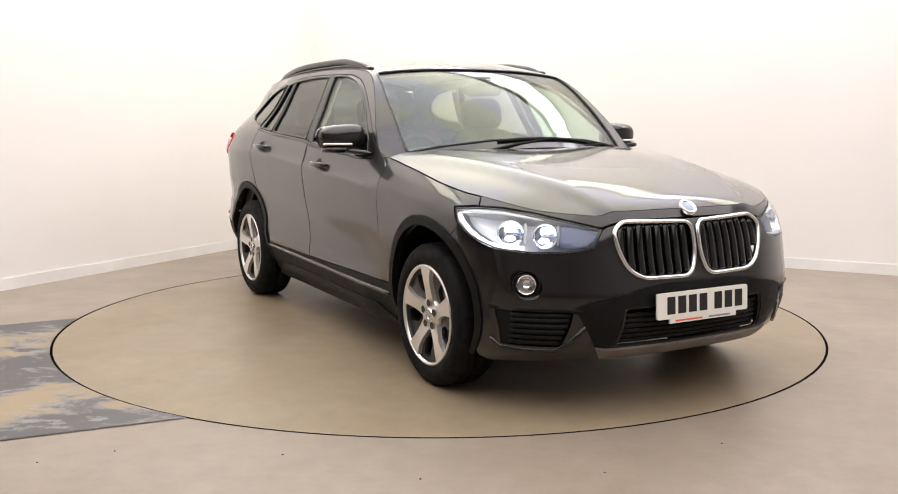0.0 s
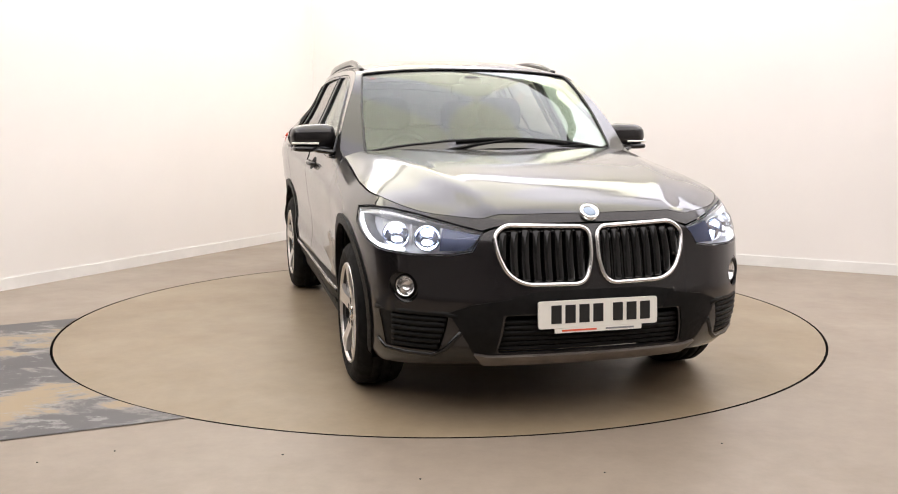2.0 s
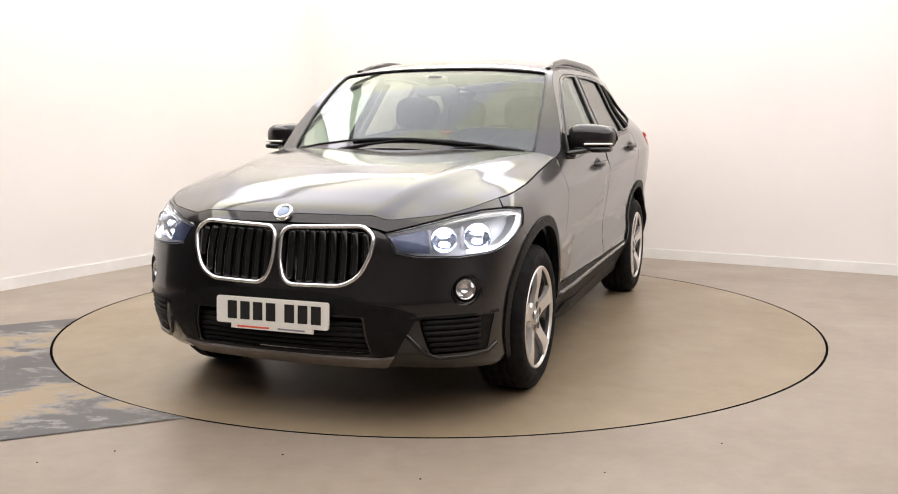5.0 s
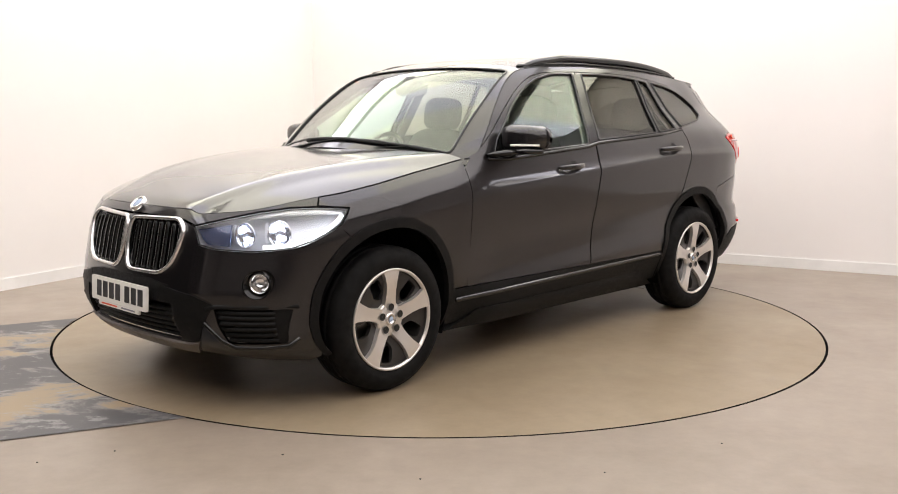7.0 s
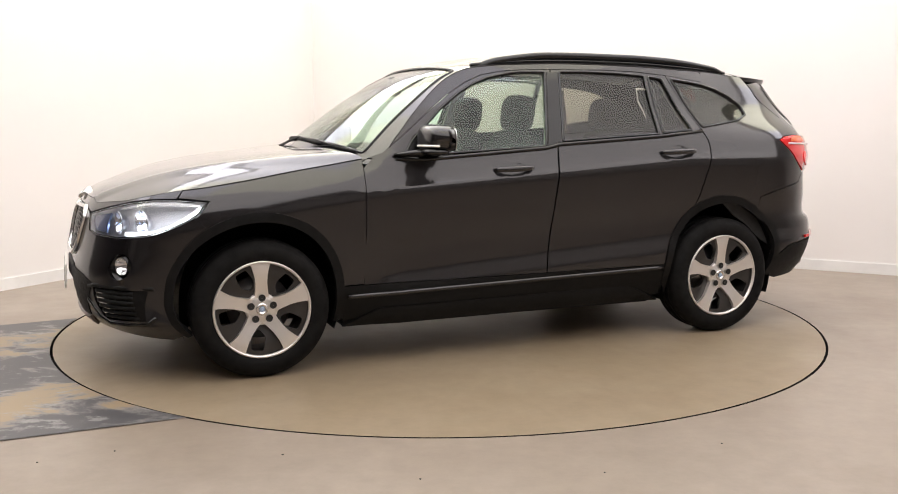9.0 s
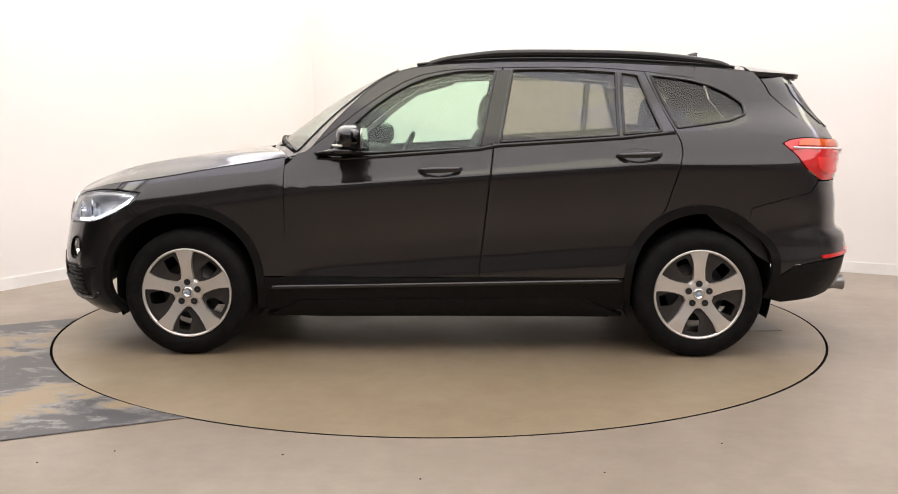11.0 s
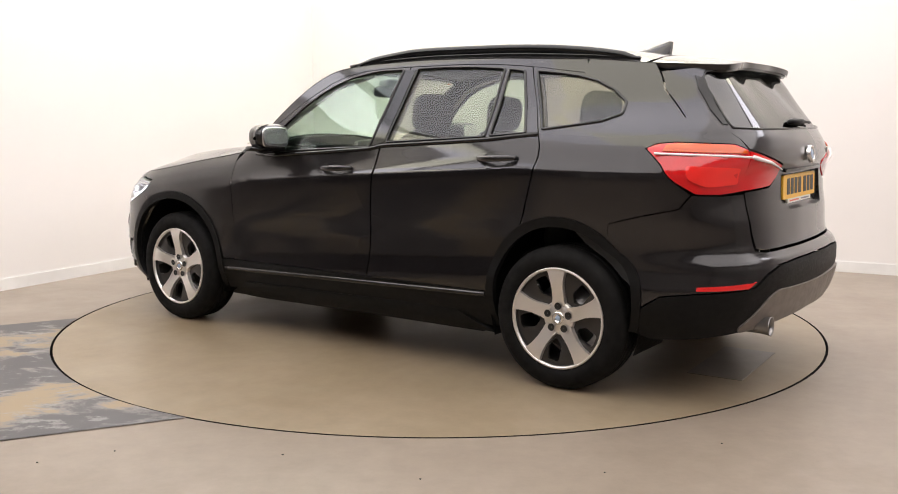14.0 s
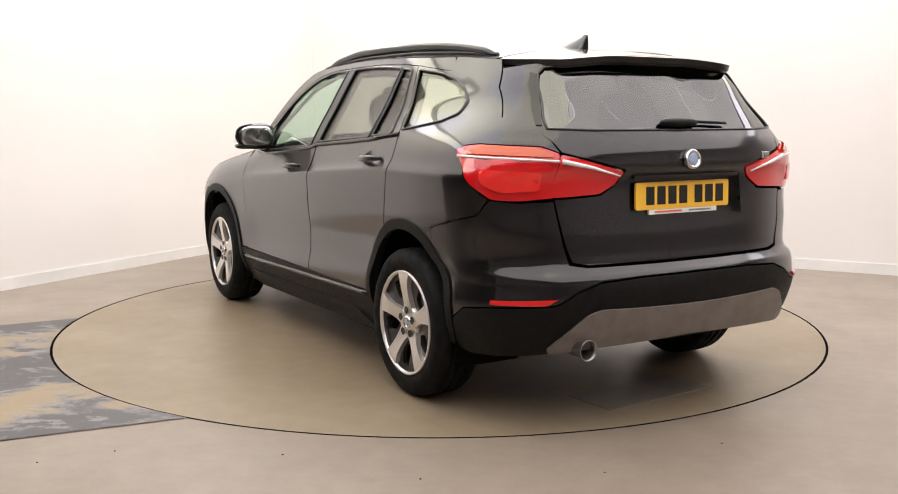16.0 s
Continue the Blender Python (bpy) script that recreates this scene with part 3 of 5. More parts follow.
def off(surface, places, d):
    """Points on a surface, lifted d metres off it."""
    a = np.array(places, float)
    e = .004
    p = surface(a[:, 0], a[:, 1])
    n = np.cross(surface(a[:, 0] + e, a[:, 1]) - surface(a[:, 0] - e, a[:, 1]), surface(a[:, 0], a[:, 1] + e) - surface(a[:, 0], a[:, 1] - e))
    n /= np.linalg.norm(n, axis=1)[:, None]
    out = p - np.stack([np.clip(p[:, 0], -1.3, 1.2), p[:, 1] * 0, np.full(len(p), .75)], -1)
    return p + n * (d * np.sign(np.sum(n * out, 1)))[:, None]


def lathe(bm, profile, steps=64, m=None):
    """A body turned about y from (radius, y) pairs."""
    rings = []
    for r, y in profile:
        rings.append([bm.verts.new((m or Matrix()) @ Vector((r * math.cos(2 * math.pi * i / steps), y, r * math.sin(2 * math.pi * i / steps)))) for i in range(steps)])
    for r0, r1 in zip(rings, rings[1:]):
        for i in range(steps):
            j = (i + 1) % steps
            bm.faces.new((r0[i], r1[i], r1[j], r0[j]))
    return rings


def soft_box(bm, centre, size, power=4.0, m=None, nu=28, nv=16):
    """A box with rounded faces and edges (a superellipsoid)."""
    c, h = Vector(centre), Vector(size) / 2
    def sgn(v, e):
        return math.copysign(abs(v) ** e, v)
    e, rows = 2.0 / power, []
    for i in range(nv + 1):
        a = -math.pi / 2 + math.pi * i / nv
        row = []
        for j in range(nu):
            b = 2 * math.pi * j / nu
            v = Vector((h.x * sgn(math.cos(a), e) * sgn(math.cos(b), e), h.y * sgn(math.cos(a), e) * sgn(math.sin(b), e), h.z * sgn(math.sin(a), e)))
            row.append(bm.verts.new((m or Matrix()) @ (v + c)))
        rows.append(row)
    for r0, r1 in zip(rows, rows[1:]):
        for j in range(nu):
            k = (j + 1) % nu
            bm.faces.new((r0[j], r0[k], r1[k], r1[j]))
    bmesh.ops.remove_doubles(bm, verts=[v for r in (rows[0], rows[-1]) for v in r], dist=1e-5)


# ================= the car =================
CAR_Y = 0.10
car = new("car")
tagged(car, "dark brown-black metallic five-door crossover car with lit headlights on turntable", "car")

X_FRONT, X_REAR, HUB_Z = 1.30, -1.375, 0.335
SF, SR = s_x(X_FRONT, .34), s_x(X_REAR, .34)
R_IN, R_OUT = 0.372, 0.410


def tall(a):
    """The arches stand higher than they are wide."""
    return 1 + .138 * float(ease(0, 1, math.sin(a)))


def arc(sc, r, a0, a1, n=26):
    """Along a wheel arch: degrees from the rearward level, over the top, to the forward level."""
    return [(sc + k * math.cos(a), HUB_Z + k * math.sin(a)) for a, k in ((radians(d), r * tall(radians(d))) for d in np.linspace(a0, a1, n))]


def rim_line(s0, s1, n=40, down=0.0):
    s = np.linspace(s0, s1, n)
    return list(zip(s, rim_z(s) - down))


GAP_S = 1.94
HL_TOP = [(.46, .79), (.6, .822), (.75, .852), (.88, .868), (1.0, .869), (1.17, .858)]
HL_TOP = [(s, min(z, float(rim_z(s)) - .012)) for s, z in HL_TOP]
HL_LOW = [(1.14, .80), (1.09, .77), (1.0, .732), (.91, .706), (.75, .692), (.57, .697), (.49, .712)]

# ---- flanks
FENDER_CUT = (1.20, .728)
fender_loop = ([(GAP_S, .425)] + [(GAP_S + .012, z) for z in np.linspace(.5, 1.03, 12)] + rim_line(1.975, 1.009, 40, .003)
               + [(1.009, HL_TOP[4][1] + .006), (1.06, HL_TOP[4][1] + .003), (1.18, HL_TOP[5][1] + .004), (1.15, .80), (1.13, .785), FENDER_CUT] + arc(SF, R_OUT, 121, 12)[1:])
both("front_fender", resampled(fender_loop), PAINT, car, grid=.02, flow=crease)

CUPS = [[(hs - .005 + .080 * math.cos(a), hz + .002 + .034 * math.sin(a)) for a in np.linspace(0, 2 * math.pi, 28, endpoint=False)] for hs, hz in ((2.757, .978), (3.775, 1.054))]
A_LINE = [(2.0, 1.045), (2.06, 1.072), (2.2, 1.18), (2.33, 1.283), (2.45, 1.368), (2.56, 1.432), (2.66, 1.472), (2.78, 1.494), (2.9, 1.503)]
ROOF_LINE = [(3.08, 1.508), (3.4, 1.511), (3.6, 1.506), (3.84, 1.487), (4.05, 1.468), (4.25, 1.452)]
fd_loop = [(GAP_S, .42), (GAP_S + .012, .7), (GAP_S + .012, 1.0)] + A_LINE + [(3.08, 1.508), (3.03, 1.103), (2.99, .75), (2.955, .42)]
fd_hole = rounded([(2.165, 1.052), (2.215, 1.130), (2.285, 1.196), (2.402, 1.300), (2.511, 1.376), (2.60, 1.423), (2.69, 1.457), (2.832, 1.486), (2.90, 1.492), (3.045, 1.494), (2.962, 1.096)], .015)
front_doors = both("front_door", resampled(fd_loop), PAINT, car, holes=[fd_hole, CUPS[0]], grid=.02, flow=crease)

rd_loop = [(3.085, 1.508), (3.035, 1.103), (2.995, .75), (2.96, .42), (SR - .412, .42)] + arc(SR, R_OUT, 169, 118)[1:] + [
    (3.925, .80), (3.985, .98), (4.003, 1.071), (4.0, 1.12), (3.98, 1.171), (3.92, 1.32), (3.842, 1.487), (3.6, 1.506), (3.4, 1.511)]
rd_hole = rounded([(3.135, 1.496), (3.065, 1.121), (3.672, 1.156), (3.676, 1.481), (3.5, 1.494), (3.3, 1.499)], .012)
rd_hole_small = rounded([(3.702, 1.478), (3.70, 1.160), (3.905, 1.176), (3.80, 1.466)], .012)
rear_doors = both("rear_door", resampled(rd_loop), PAINT, car, holes=[rd_hole, rd_hole_small, CUPS[1]], grid=.02, flow=crease)

TL_OUT = [(4.57, 1.115), (4.62, 1.133), (4.70, 1.140), (4.95, 1.131), (5.02, 1.107), (5.03, .938), (4.90, .925), (4.80, .928), (4.71, .985)]
q_loop = ([(3.847, 1.487), (3.985, 1.171), (4.005, 1.12), (4.008, 1.071), (3.99, .98), (3.93, .80)] + arc(SR, R_OUT, 118, 55)
          + [(4.40, .789), (4.55, .828), (4.73, .866), (4.78, .925)] + [(4.71, .981), (4.565, 1.115), (4.62, 1.138), (4.70, 1.145), (4.95, 1.136), (5.02, 1.112)]
          + [(4.985, 1.155), (4.92, 1.200), (4.83, 1.222), (4.745, 1.248), (4.68, 1.37), (4.69, 1.45)] + rim_line(4.69, 4.30, 16, .002) + [(4.25, 1.452), (4.05, 1.468)])
q_hole = rounded([(3.885, 1.465), (4.05, 1.452), (4.20, 1.438), (4.34, 1.412), (4.43, 1.372), (4.485, 1.315), (4.455, 1.262), (4.34, 1.230), (3.995, 1.192)], .012)
quarters = both("rear_quarter_panel", resampled(q_loop), PAINT, car, holes=[q_hole], gap=.001, grid=.02, flow=crease)
rail_loop = [(1.98, 1.046)] + A_LINE[1:] + ROOF_LINE + [(4.30, 1.446)] + rim_line(4.28, 2.02, 60, .002)
both("roof_side_rail", resampled(rail_loop), PAINT, car)

for name, hole, material, label in (("front_side_glass", fd_hole, GLASS, "clear greenish side window"), ("rear_side_glass", rd_hole, GLASS_DARK, "dark tinted side window"),
                                    ("rear_vent_glass", rd_hole_small, GLASS_DARK, "dark tinted fixed pane"), ("quarter_glass", q_hole, GLASS_DARK, "dark tinted quarter window")):
    both(name, hole, material, car, push=-.006, thick=.004, gap=-.004, label=label)
    for m in (False, True):
        pts = wall_at(*np.array(hole).T)
        sweep("window_seal", pts, .0075, BLACK_GLOSS, car, closed=True, sides=6, mirror=m)
both("mirror_sail", resampled([(2.15, 1.050), (2.335, 1.056), (2.30, 1.200), (2.205, 1.130)]), BLACK_GLOSS, car, push=.004, thick=.008)
# belt trim strip and door pillar covers in gloss black
both("pillar_cover", resampled([(3.055, 1.494), (3.125, 1.494), (3.055, 1.12), (2.972, 1.10)]), BLACK_GLOSS, car, push=.003, thick=.004)
belt = [(2.12, 1.048), (2.27, 1.043), (2.6, 1.066), (2.96, 1.092), (3.05, 1.110), (3.4, 1.131), (3.7, 1.150), (3.98, 1.177)]
for m in (False, True):
    sweep("belt_trim", wall_at(*np.array(belt).T) + (0, .004, -.006), .011, BLACK_GLOSS, car, sides=8, mirror=m)

# cladding round the arches and along the sills
both("front_arch_cladding", resampled(arc(SF, R_OUT + .002, 196, -12, 40) + arc(SF, R_IN, -14, 196, 40)), PLASTIC, car, push=.008, thick=.03, gap=0, label="black plastic wheel arch trim")
both("rear_arch_cladding", resampled(arc(SR, R_OUT + .002, 192, -3, 40) + arc(SR, R_IN, -3, 193, 40)), PLASTIC, car, push=.008, thick=.03, gap=0, label="black plastic wheel arch trim")
sill_loop = [(SF + .408, .24), (SF + .408, .42), (SR - .408, .42), (SR - .405, .24)]
both("sill_trim", resampled(sill_loop), PLASTIC, car, push=.004, thick=.04, label="black plastic sill trim")
for m in (False, True):
    strip_s = np.linspace(SF + .43, SR - .42, 40)
    sweep("sill_strip", wall_at(strip_s, np.linspace(.364, .404, 40)) + (0, .002, 0), .012, PAINT, car, sides=12, mirror=m)


def step_at(s, z):
    """The sill's lower ledge, which turns in under the car."""
    p = wall_at(s, np.full_like(z, .27))
    t = (z - .2) / .1
    p[..., 1] += np.where(p[..., 1] > 0, 1, -1) * (.012 * np.sin(np.clip(t, 0, 1) * 3.1) - .05 * (1 - np.clip(t, 0, 1)))
    p[..., 2] = z
    return p


for m in (False, True):
    panel("sill_step", resampled([(SF + .41, .215), (SF + .60, .300), (SR - .62, .310), (SR - .40, .215)]), PLASTIC, car, step_at, push=.02, thick=.03, mirror=m)

# inner shell behind the shut lines
shell_loop = ([(1.05, .24), (.95, .66), (1.15, .75), (1.3, .86), (1.5, .90), (1.9, .98), (2.3, 1.02), (3.0, 1.07), (3.9, 1.14), (4.5, 1.08), (4.5, .62)]
              + arc(SR, R_IN + .02, 45, 190) + [(SR - .44, .24), (SF + .44, .24)] + arc(SF, R_IN + .02, -10, 190))
both("inner_shell", resampled(shell_loop, .06), TRIM, car, push=-.035, thick=.01, grid=.1)

# ---- nose
def mirrored_u(half):
    """A loop that is closed over the car's middle, from its left half."""
    return half + [(-u, v) for u, v in half[::-1] if u > 1e-6]


kidney = rounded([(.016, .802, .045), (.372, .812, .045), (.412, .778, .05), (.394, .700, .06), (.358, .618, .06), (.295, .580, .06), (.045, .576, .05), (.014, .67, .05)], .035, .012)
kidney_r = [(-u, v) for u, v in kidney[::-1]]
fog = [(.79 + .066 * math.cos(a), .560 + .060 * math.sin(a)) for a in np.linspace(0, 2 * math.pi, 28, endpoint=False)]
duct = rounded([(.945, .452), (.60, .452), (.64, .30), (.90, .305)], .012)
intake = rounded([(.375, .455), (-.375, .455), (-.40, .298), (.40, .298)], .015)
nose_half = ([(0, .816), (.36, .815), (.43, .797), (.455, .785)] + HL_LOW[::-1] + [(1.13, .79), (1.20, .728)] + arc(SF, R_OUT, 121, 195)[1:] + [(.93, .205), (.75, .215), (.5, .235), (0, .238)])
bumper = panel("front_bumper", resampled(mirrored_u(nose_half)), PAINT, car, wall_at, holes=[kidney, kidney_r, fog, [(-u, v) for u, v in fog[::-1]],
               duct, [(-u, v) for u, v in duct[::-1]], intake])
lip_half = [(0, .822), (.36, .821), (.435, .803)] + [(s, z + .005) for s, z in HL_TOP[:5]]
nose_lip = [(u, v) for u, v in lip_half] + rim_line(1.005, -1.005, 60, .001) + [(-u, v) for u, v in lip_half[::-1] if u > 0]
hood = panel("hood", resampled([tuple(p[:2]) for p in wall_at(*np.array(rim_line(-1.955, 1.955, 150)).T)] + [(.985 - .20 * (y / .78) ** 2, y) for y in np.linspace(.80, -.80, 30)]),
             PAINT, car, hood_at, gap=.001, thick=.015, grid=.025)
panel("hood_lip", resampled(nose_lip), PAINT, hood, wall_at, thick=.015, gap=.0005)

# kidney grilles: chrome surround, upright bars, dark backing
for side in (1, -1):
    grille = new("kidney_grille")
    grille.parent = car
    loop = kidney if side == 1 else kidney_r
    ring = off(wall_at, loop, .006)
    sweep("chrome_surround", ring, .0100, SATIN, grille, closed=True, sides=10, flat=1.3, up=(1, 0, 0), label="bright chrome grille surround")
    panel("backing", loop, BLACK_GLOSS, grille, wall_at, push=-.05, thick=.01, gap=-.028)
    for k in range(8):
        u = side * (.055 + .0455 * k)
        col = np.linspace(.56, .82, 60)
        ok = inside(np.full(60, u), col, [tuple(p) for p in shrunk(loop, .006)])
        if ok.sum() > 5:
            zz = col[ok][::3]
            sweep("bar", wall_at(np.full(len(zz), u), zz) + (-.006, 0, 0), .0085, BLACK_GLOSS, grille, sides=8, flat=2.2, up=(0, 1, 0))
# lower intake with slats
panel("intake_backing", intake, PLASTIC, car, wall_at, push=-.06, thick=.01, gap=-.05)
for z in (.315, .337, .359, .381, .403, .425):
    s = np.linspace(-.395 + .1 * (z - .3), .395 - .1 * (z - .3), 24)
    sweep("intake_slat", wall_at(s, np.full(24, z)) + (-.022, 0, 0), .0065, PLASTIC, car, sides=6, flat=1.6)
for side in (1, -1):
    d = [(side * u, v) for u, v in duct]
    panel("duct_backing", d, PLASTIC, car, wall_at, push=-.05, thick=.01, gap=-.02)
    for k, z in enumerate((.318, .342, .366, .390, .414, .436)):
        s = np.linspace(.645 - .3 * (z - .3), .86, 14) * side
        sweep("duct_slat", wall_at(s, np.full(14, z)) + (-.012, 0, 0), .007, PLASTIC, car, sides=6, flat=1.5)
    panel("duct_blank", resampled([(side * .965, .462), (side * .86, .462), (side * .85, .30), (side * .92, .30)]), PLASTIC, car, wall_at, push=-.004, thick=.02)
    trim_top = np.array([(side * s, z) for s, z in ((.97, .462), (.8, .463), (.62, .462), (.56, .452))])
    sweep("duct_brow", off(wall_at, trim_top, -.002), .011, PLASTIC, car, sides=8)
    trim_low = np.array([(side * s, z) for s, z in ((.96, .325), (.90, .290), (.78, .282), (.66, .280), (.61, .31), (.55, .39))])
    sweep("duct_lower_blade", off(wall_at, trim_low, -.001), .011, BLACK_GLOSS, car, sides=8)
# grey skid strip under the nose, and the black frame that rises beside the intake
skid = rounded([(.50, .300), (.44, .287), (-.44, .287), (-.50, .300), (-.45, .240), (.45, .240)], .012)
panel("skid_strip", skid, SKID, car, wall_at, push=.012, thick=.03, label="taupe grey plastic skid strip")
for side in (1, -1):
    fr = resampled([(side * .50, .30), (side * .60, .47), (side * .50, .505), (side * .33, .53), (side * .30, .46), (side * .385, .457), (side * .41, .30)])
    panel("intake_frame", fr, PLASTIC, car, wall_at, push=.004, thick=.02, crown=.004)
panel("intake_brow", rounded([(.36, .535), (.30, .462), (-.30, .462), (-.36, .535), (-.2, .556), (.2, .556)], .01), PLASTIC, car, wall_at, push=.003, thick=.02)

# fog lamps
for side in (1, -1):
    lamp = new("fog_lamp")
    lamp.parent = car
    c = Vector(wall_at(side * .79, .562))
    m = Matrix.Translation(c) @ Matrix.Rotation(radians(-90 + 38 * side), 4, "Z")
    bm = bmesh.new()
    lathe(bm, [(.072, -.010), (.060, -.022), (.050, -.026), (.046, -.012), (.043, -.010), (.042, -.05)], 32, m)
    part("housing", bm, BLACK_GLOSS, lamp)
    bm = bmesh.new()
    lathe(bm, [(.041, -.012), (.036, -.016), (.03, -.035), (.012, -.05), (.0005, -.05)], 32, m)
    part("reflector_bowl", bm, CHROME, lamp)
    bm = bmesh.new()
    lathe(bm, [(.042, -.014), (.03, -.006), (.015, -.002), (.0005, -.001)], 32, m)
    part("lens", bm, GLASS_LAMP, lamp)

# headlamps
hl_loop = resampled([(.455, .788)] + HL_TOP[1:] + HL_LOW)
for side in (1, -1):
    lamp = new("headlamp")
    lamp.parent = car
    lamp["label"] = "clear headlamp, lit blue-white"
    loop = [(side * u, v) for u, v in hl_loop]
    panel("lens", loop, GLASS_LAMP, lamp, wall_at, push=-.001, thick=.003)
    panel("back_tray", loop, LAMP_TRAY, lamp, wall_at, push=-.085, thick=.01, gap=.004)
    bm = bmesh.new()
    near_v = [bm.verts.new(p) for p in off(wall_at, loop, -.004)]
    far_v = [bm.verts.new(p) for p in off(wall_at, shrunk(loop, .006), -.088)]
    if area(loop) < 0:
        far_v = far_v[::-1]
    for i in range(len(loop)):
        bm.faces.new((near_v[i - 1], near_v[i], far_v[i], far_v[i - 1]))
    bmesh.ops.solidify(bm, geom=bm.faces[:], thickness=.002)
    part("tray_wall", bm, LAMP_TRAY, lamp)
    sweep("rim", off(wall_at, shrunk(loop, .004), -.005), .003, BLACK_GLOSS, lamp, closed=True, sides=6)
    low = np.array([(side * s, z) for s, z in ((1.145, .838), (1.115, .810), (1.06, .772), (1.0, .743), (.94, .722), (.86, .716), (.78, .714))])
    sweep("running_light", off(wall_at, low, -.016), .0085, DRL, lamp, sides=8, label="white running light strip")
    brow = np.array([(side * s, z) for s, z in zip((.70, .78, .88, 1.0, 1.08, 1.14), np.interp((.70, .78, .88, 1.0, 1.08, 1.14), *np.array(HL_TOP).T) - .013)])
    sweep("lamp_brow", off(wall_at, brow, -.014), .011, LAMP_WHITE, lamp, sides=10, flat=.8, taper=[.35, .7, 1, 1, .9, .6], label="bright silver upper trim")
    for s, z, r, toe in ((.84, .775, .053, 24), (.685, .768, .050, 14)):
        base = Vector(off(wall_at, [(side * s, z)], -.034)[0])
        m = Matrix.Translation(base) @ Matrix.Rotation(radians(-90 + toe * side), 4, "Z")
        bm = bmesh.new()
        lathe(bm, [(r * 1.10, -.004), (r * 1.06, .002), (r, .0), (r * .9, -.015), (r * .72, -.033), (r * .4, -.047), (.001, -.050)], 40, m)
        part("reflector_bowl", bm, BOWL, lamp, "chromed reflector bowl")
        bm = bmesh.new()
        soft_box(bm, (0, -.020, -.020), (.046, .02, .024), 2.2, m, 16, 8)
        part("bulb", bm, BULB, lamp, "glowing bulb")
        bm = bmesh.new()
        soft_box(bm, (r * 1.18 * side, -.012, 0), (.018, .03, r * 1.7), 3, m, 12, 8)
        part("divider", bm, LAMP_TRAY, lamp)
    panel("tip_cover", [(side * u, v) for u, v in resampled([(.46, .783), (.56, .802), (.625, .812), (.625, .712), (.52, .716), (.488, .74)])], LAMP_BLUE, lamp, wall_at, push=-.022, thick=.01)

# ---- cabin top
screen = rounded([(.735, .700), (.79, .55), (.85, .38), (.895, .18), (.905, 0), (.895, -.18), (.85, -.38), (.79, -.55), (.735, -.700),
                  (.46, -.668), (.20, -.618), (.215, -.45), (.232, -.2), (.237, 0), (.232, .2), (.215, .45), (.20, .618), (.46, .668)], .03)
ridge = [tuple(p[:2]) for p in wall_at(*np.array(rim_line(2.03, 4.80, 110)).T)]
back_edge = [(-1.665, y) for y in np.linspace(.5, -.5, 12)]
ridge = [p for p in ridge if p[0] > -1.66]
front_edge = [(.97 - .20 * (y / .72) ** 2, y) for y in np.linspace(-.755, .755, 30)]
roof_loop = resampled(front_edge + ridge + back_edge + [(x, -y) for x, y in ridge[::-1]])
roof = panel("roof", roof_loop, PAINT, car, cab_at, holes=[screen], thick=.01, gap=.0005)
panel("windscreen", screen, GLASS_SCREEN, car, cab_at, push=-.004, thick=.005, gap=-.006, label="large clear curved windscreen")
sweep("windscreen_seal", cab_at(*np.array(screen).T), .007, BLACK_GLOSS, car, closed=True, sides=6)
sun_band = rounded([(.20, .605), (.235, 0), (.20, -.605), (.245, -.60), (.275, -.3), (.285, 0), (.275, .3), (.245, .60)], .005)
panel("sun_band", sun_band, BLACK_GLOSS, car, cab_at, push=-.013, thick=.003)
panel("headliner", resampled([(x * .97, y * .96) for x, y in [(.18, .58), (-1.6, .56), (-1.6, -.56), (.18, -.58)]]), LINING, car, cab_at, push=-.03, thick=.01, label="pale beige roof lining")
cowl = resampled([(.99 - .20 * (y / .75) ** 2, y) for y in np.linspace(-.76, .76, 24)] + [(.90 - .20 * (y / .75) ** 2, y) for y in np.linspace(.70, -.70, 24)])
panel("cowl", cowl, PLASTIC, car, lambda x, y: np.stack([x, y, 1.066 - .03 * (y / .7) ** 2 - .10 * np.clip(.93 - x - .2 * (y / .75) ** 2, 0, 1)], -1), thick=.015)

# ---- tail
tg_half = [(0, .674), (.52, .674), (.585, .685), (.605, .75), (.615, .82), (.628, .930), (.435, .942), (.355, .99), (.328, 1.04), (.628, 1.112), (.665, 1.150),
           (.735, 1.195), (.825, 1.217), (.905, 1.243), (.97, 1.37), (.96, 1.45), (.75, 1.470), (.3, 1.493), (0, 1.496)]
rw_half = [(0, 1.196), (.50, 1.196), (.70, 1.202), (.735, 1.25), (.785, 1.37), (.787, 1.422), (.757, 1.446), (.4, 1.470), (0, 1.479)]
rear_window = resampled(mirrored_u(rw_half))
plate_recess = rounded([(-.322, .832, .03), (.322, .832, .03), (.306, 1.018, .02), (-.306, 1.018, .02)], .02)
tailgate = panel("tailgate", resampled(mirrored_u(tg_half)), PAINT, car, tail_at, holes=[rear_window, plate_recess], grid=.022)
panel("plate_recess", plate_recess, PAINT, tailgate, tail_at, push=0, thick=.003, gap=-.003, grid=.014, crown=-.036)
panel("rear_window", rear_window, GLASS_REAR, car, tail_at, push=-.005, thick=.004, gap=-.004, label="dark tinted rear window")
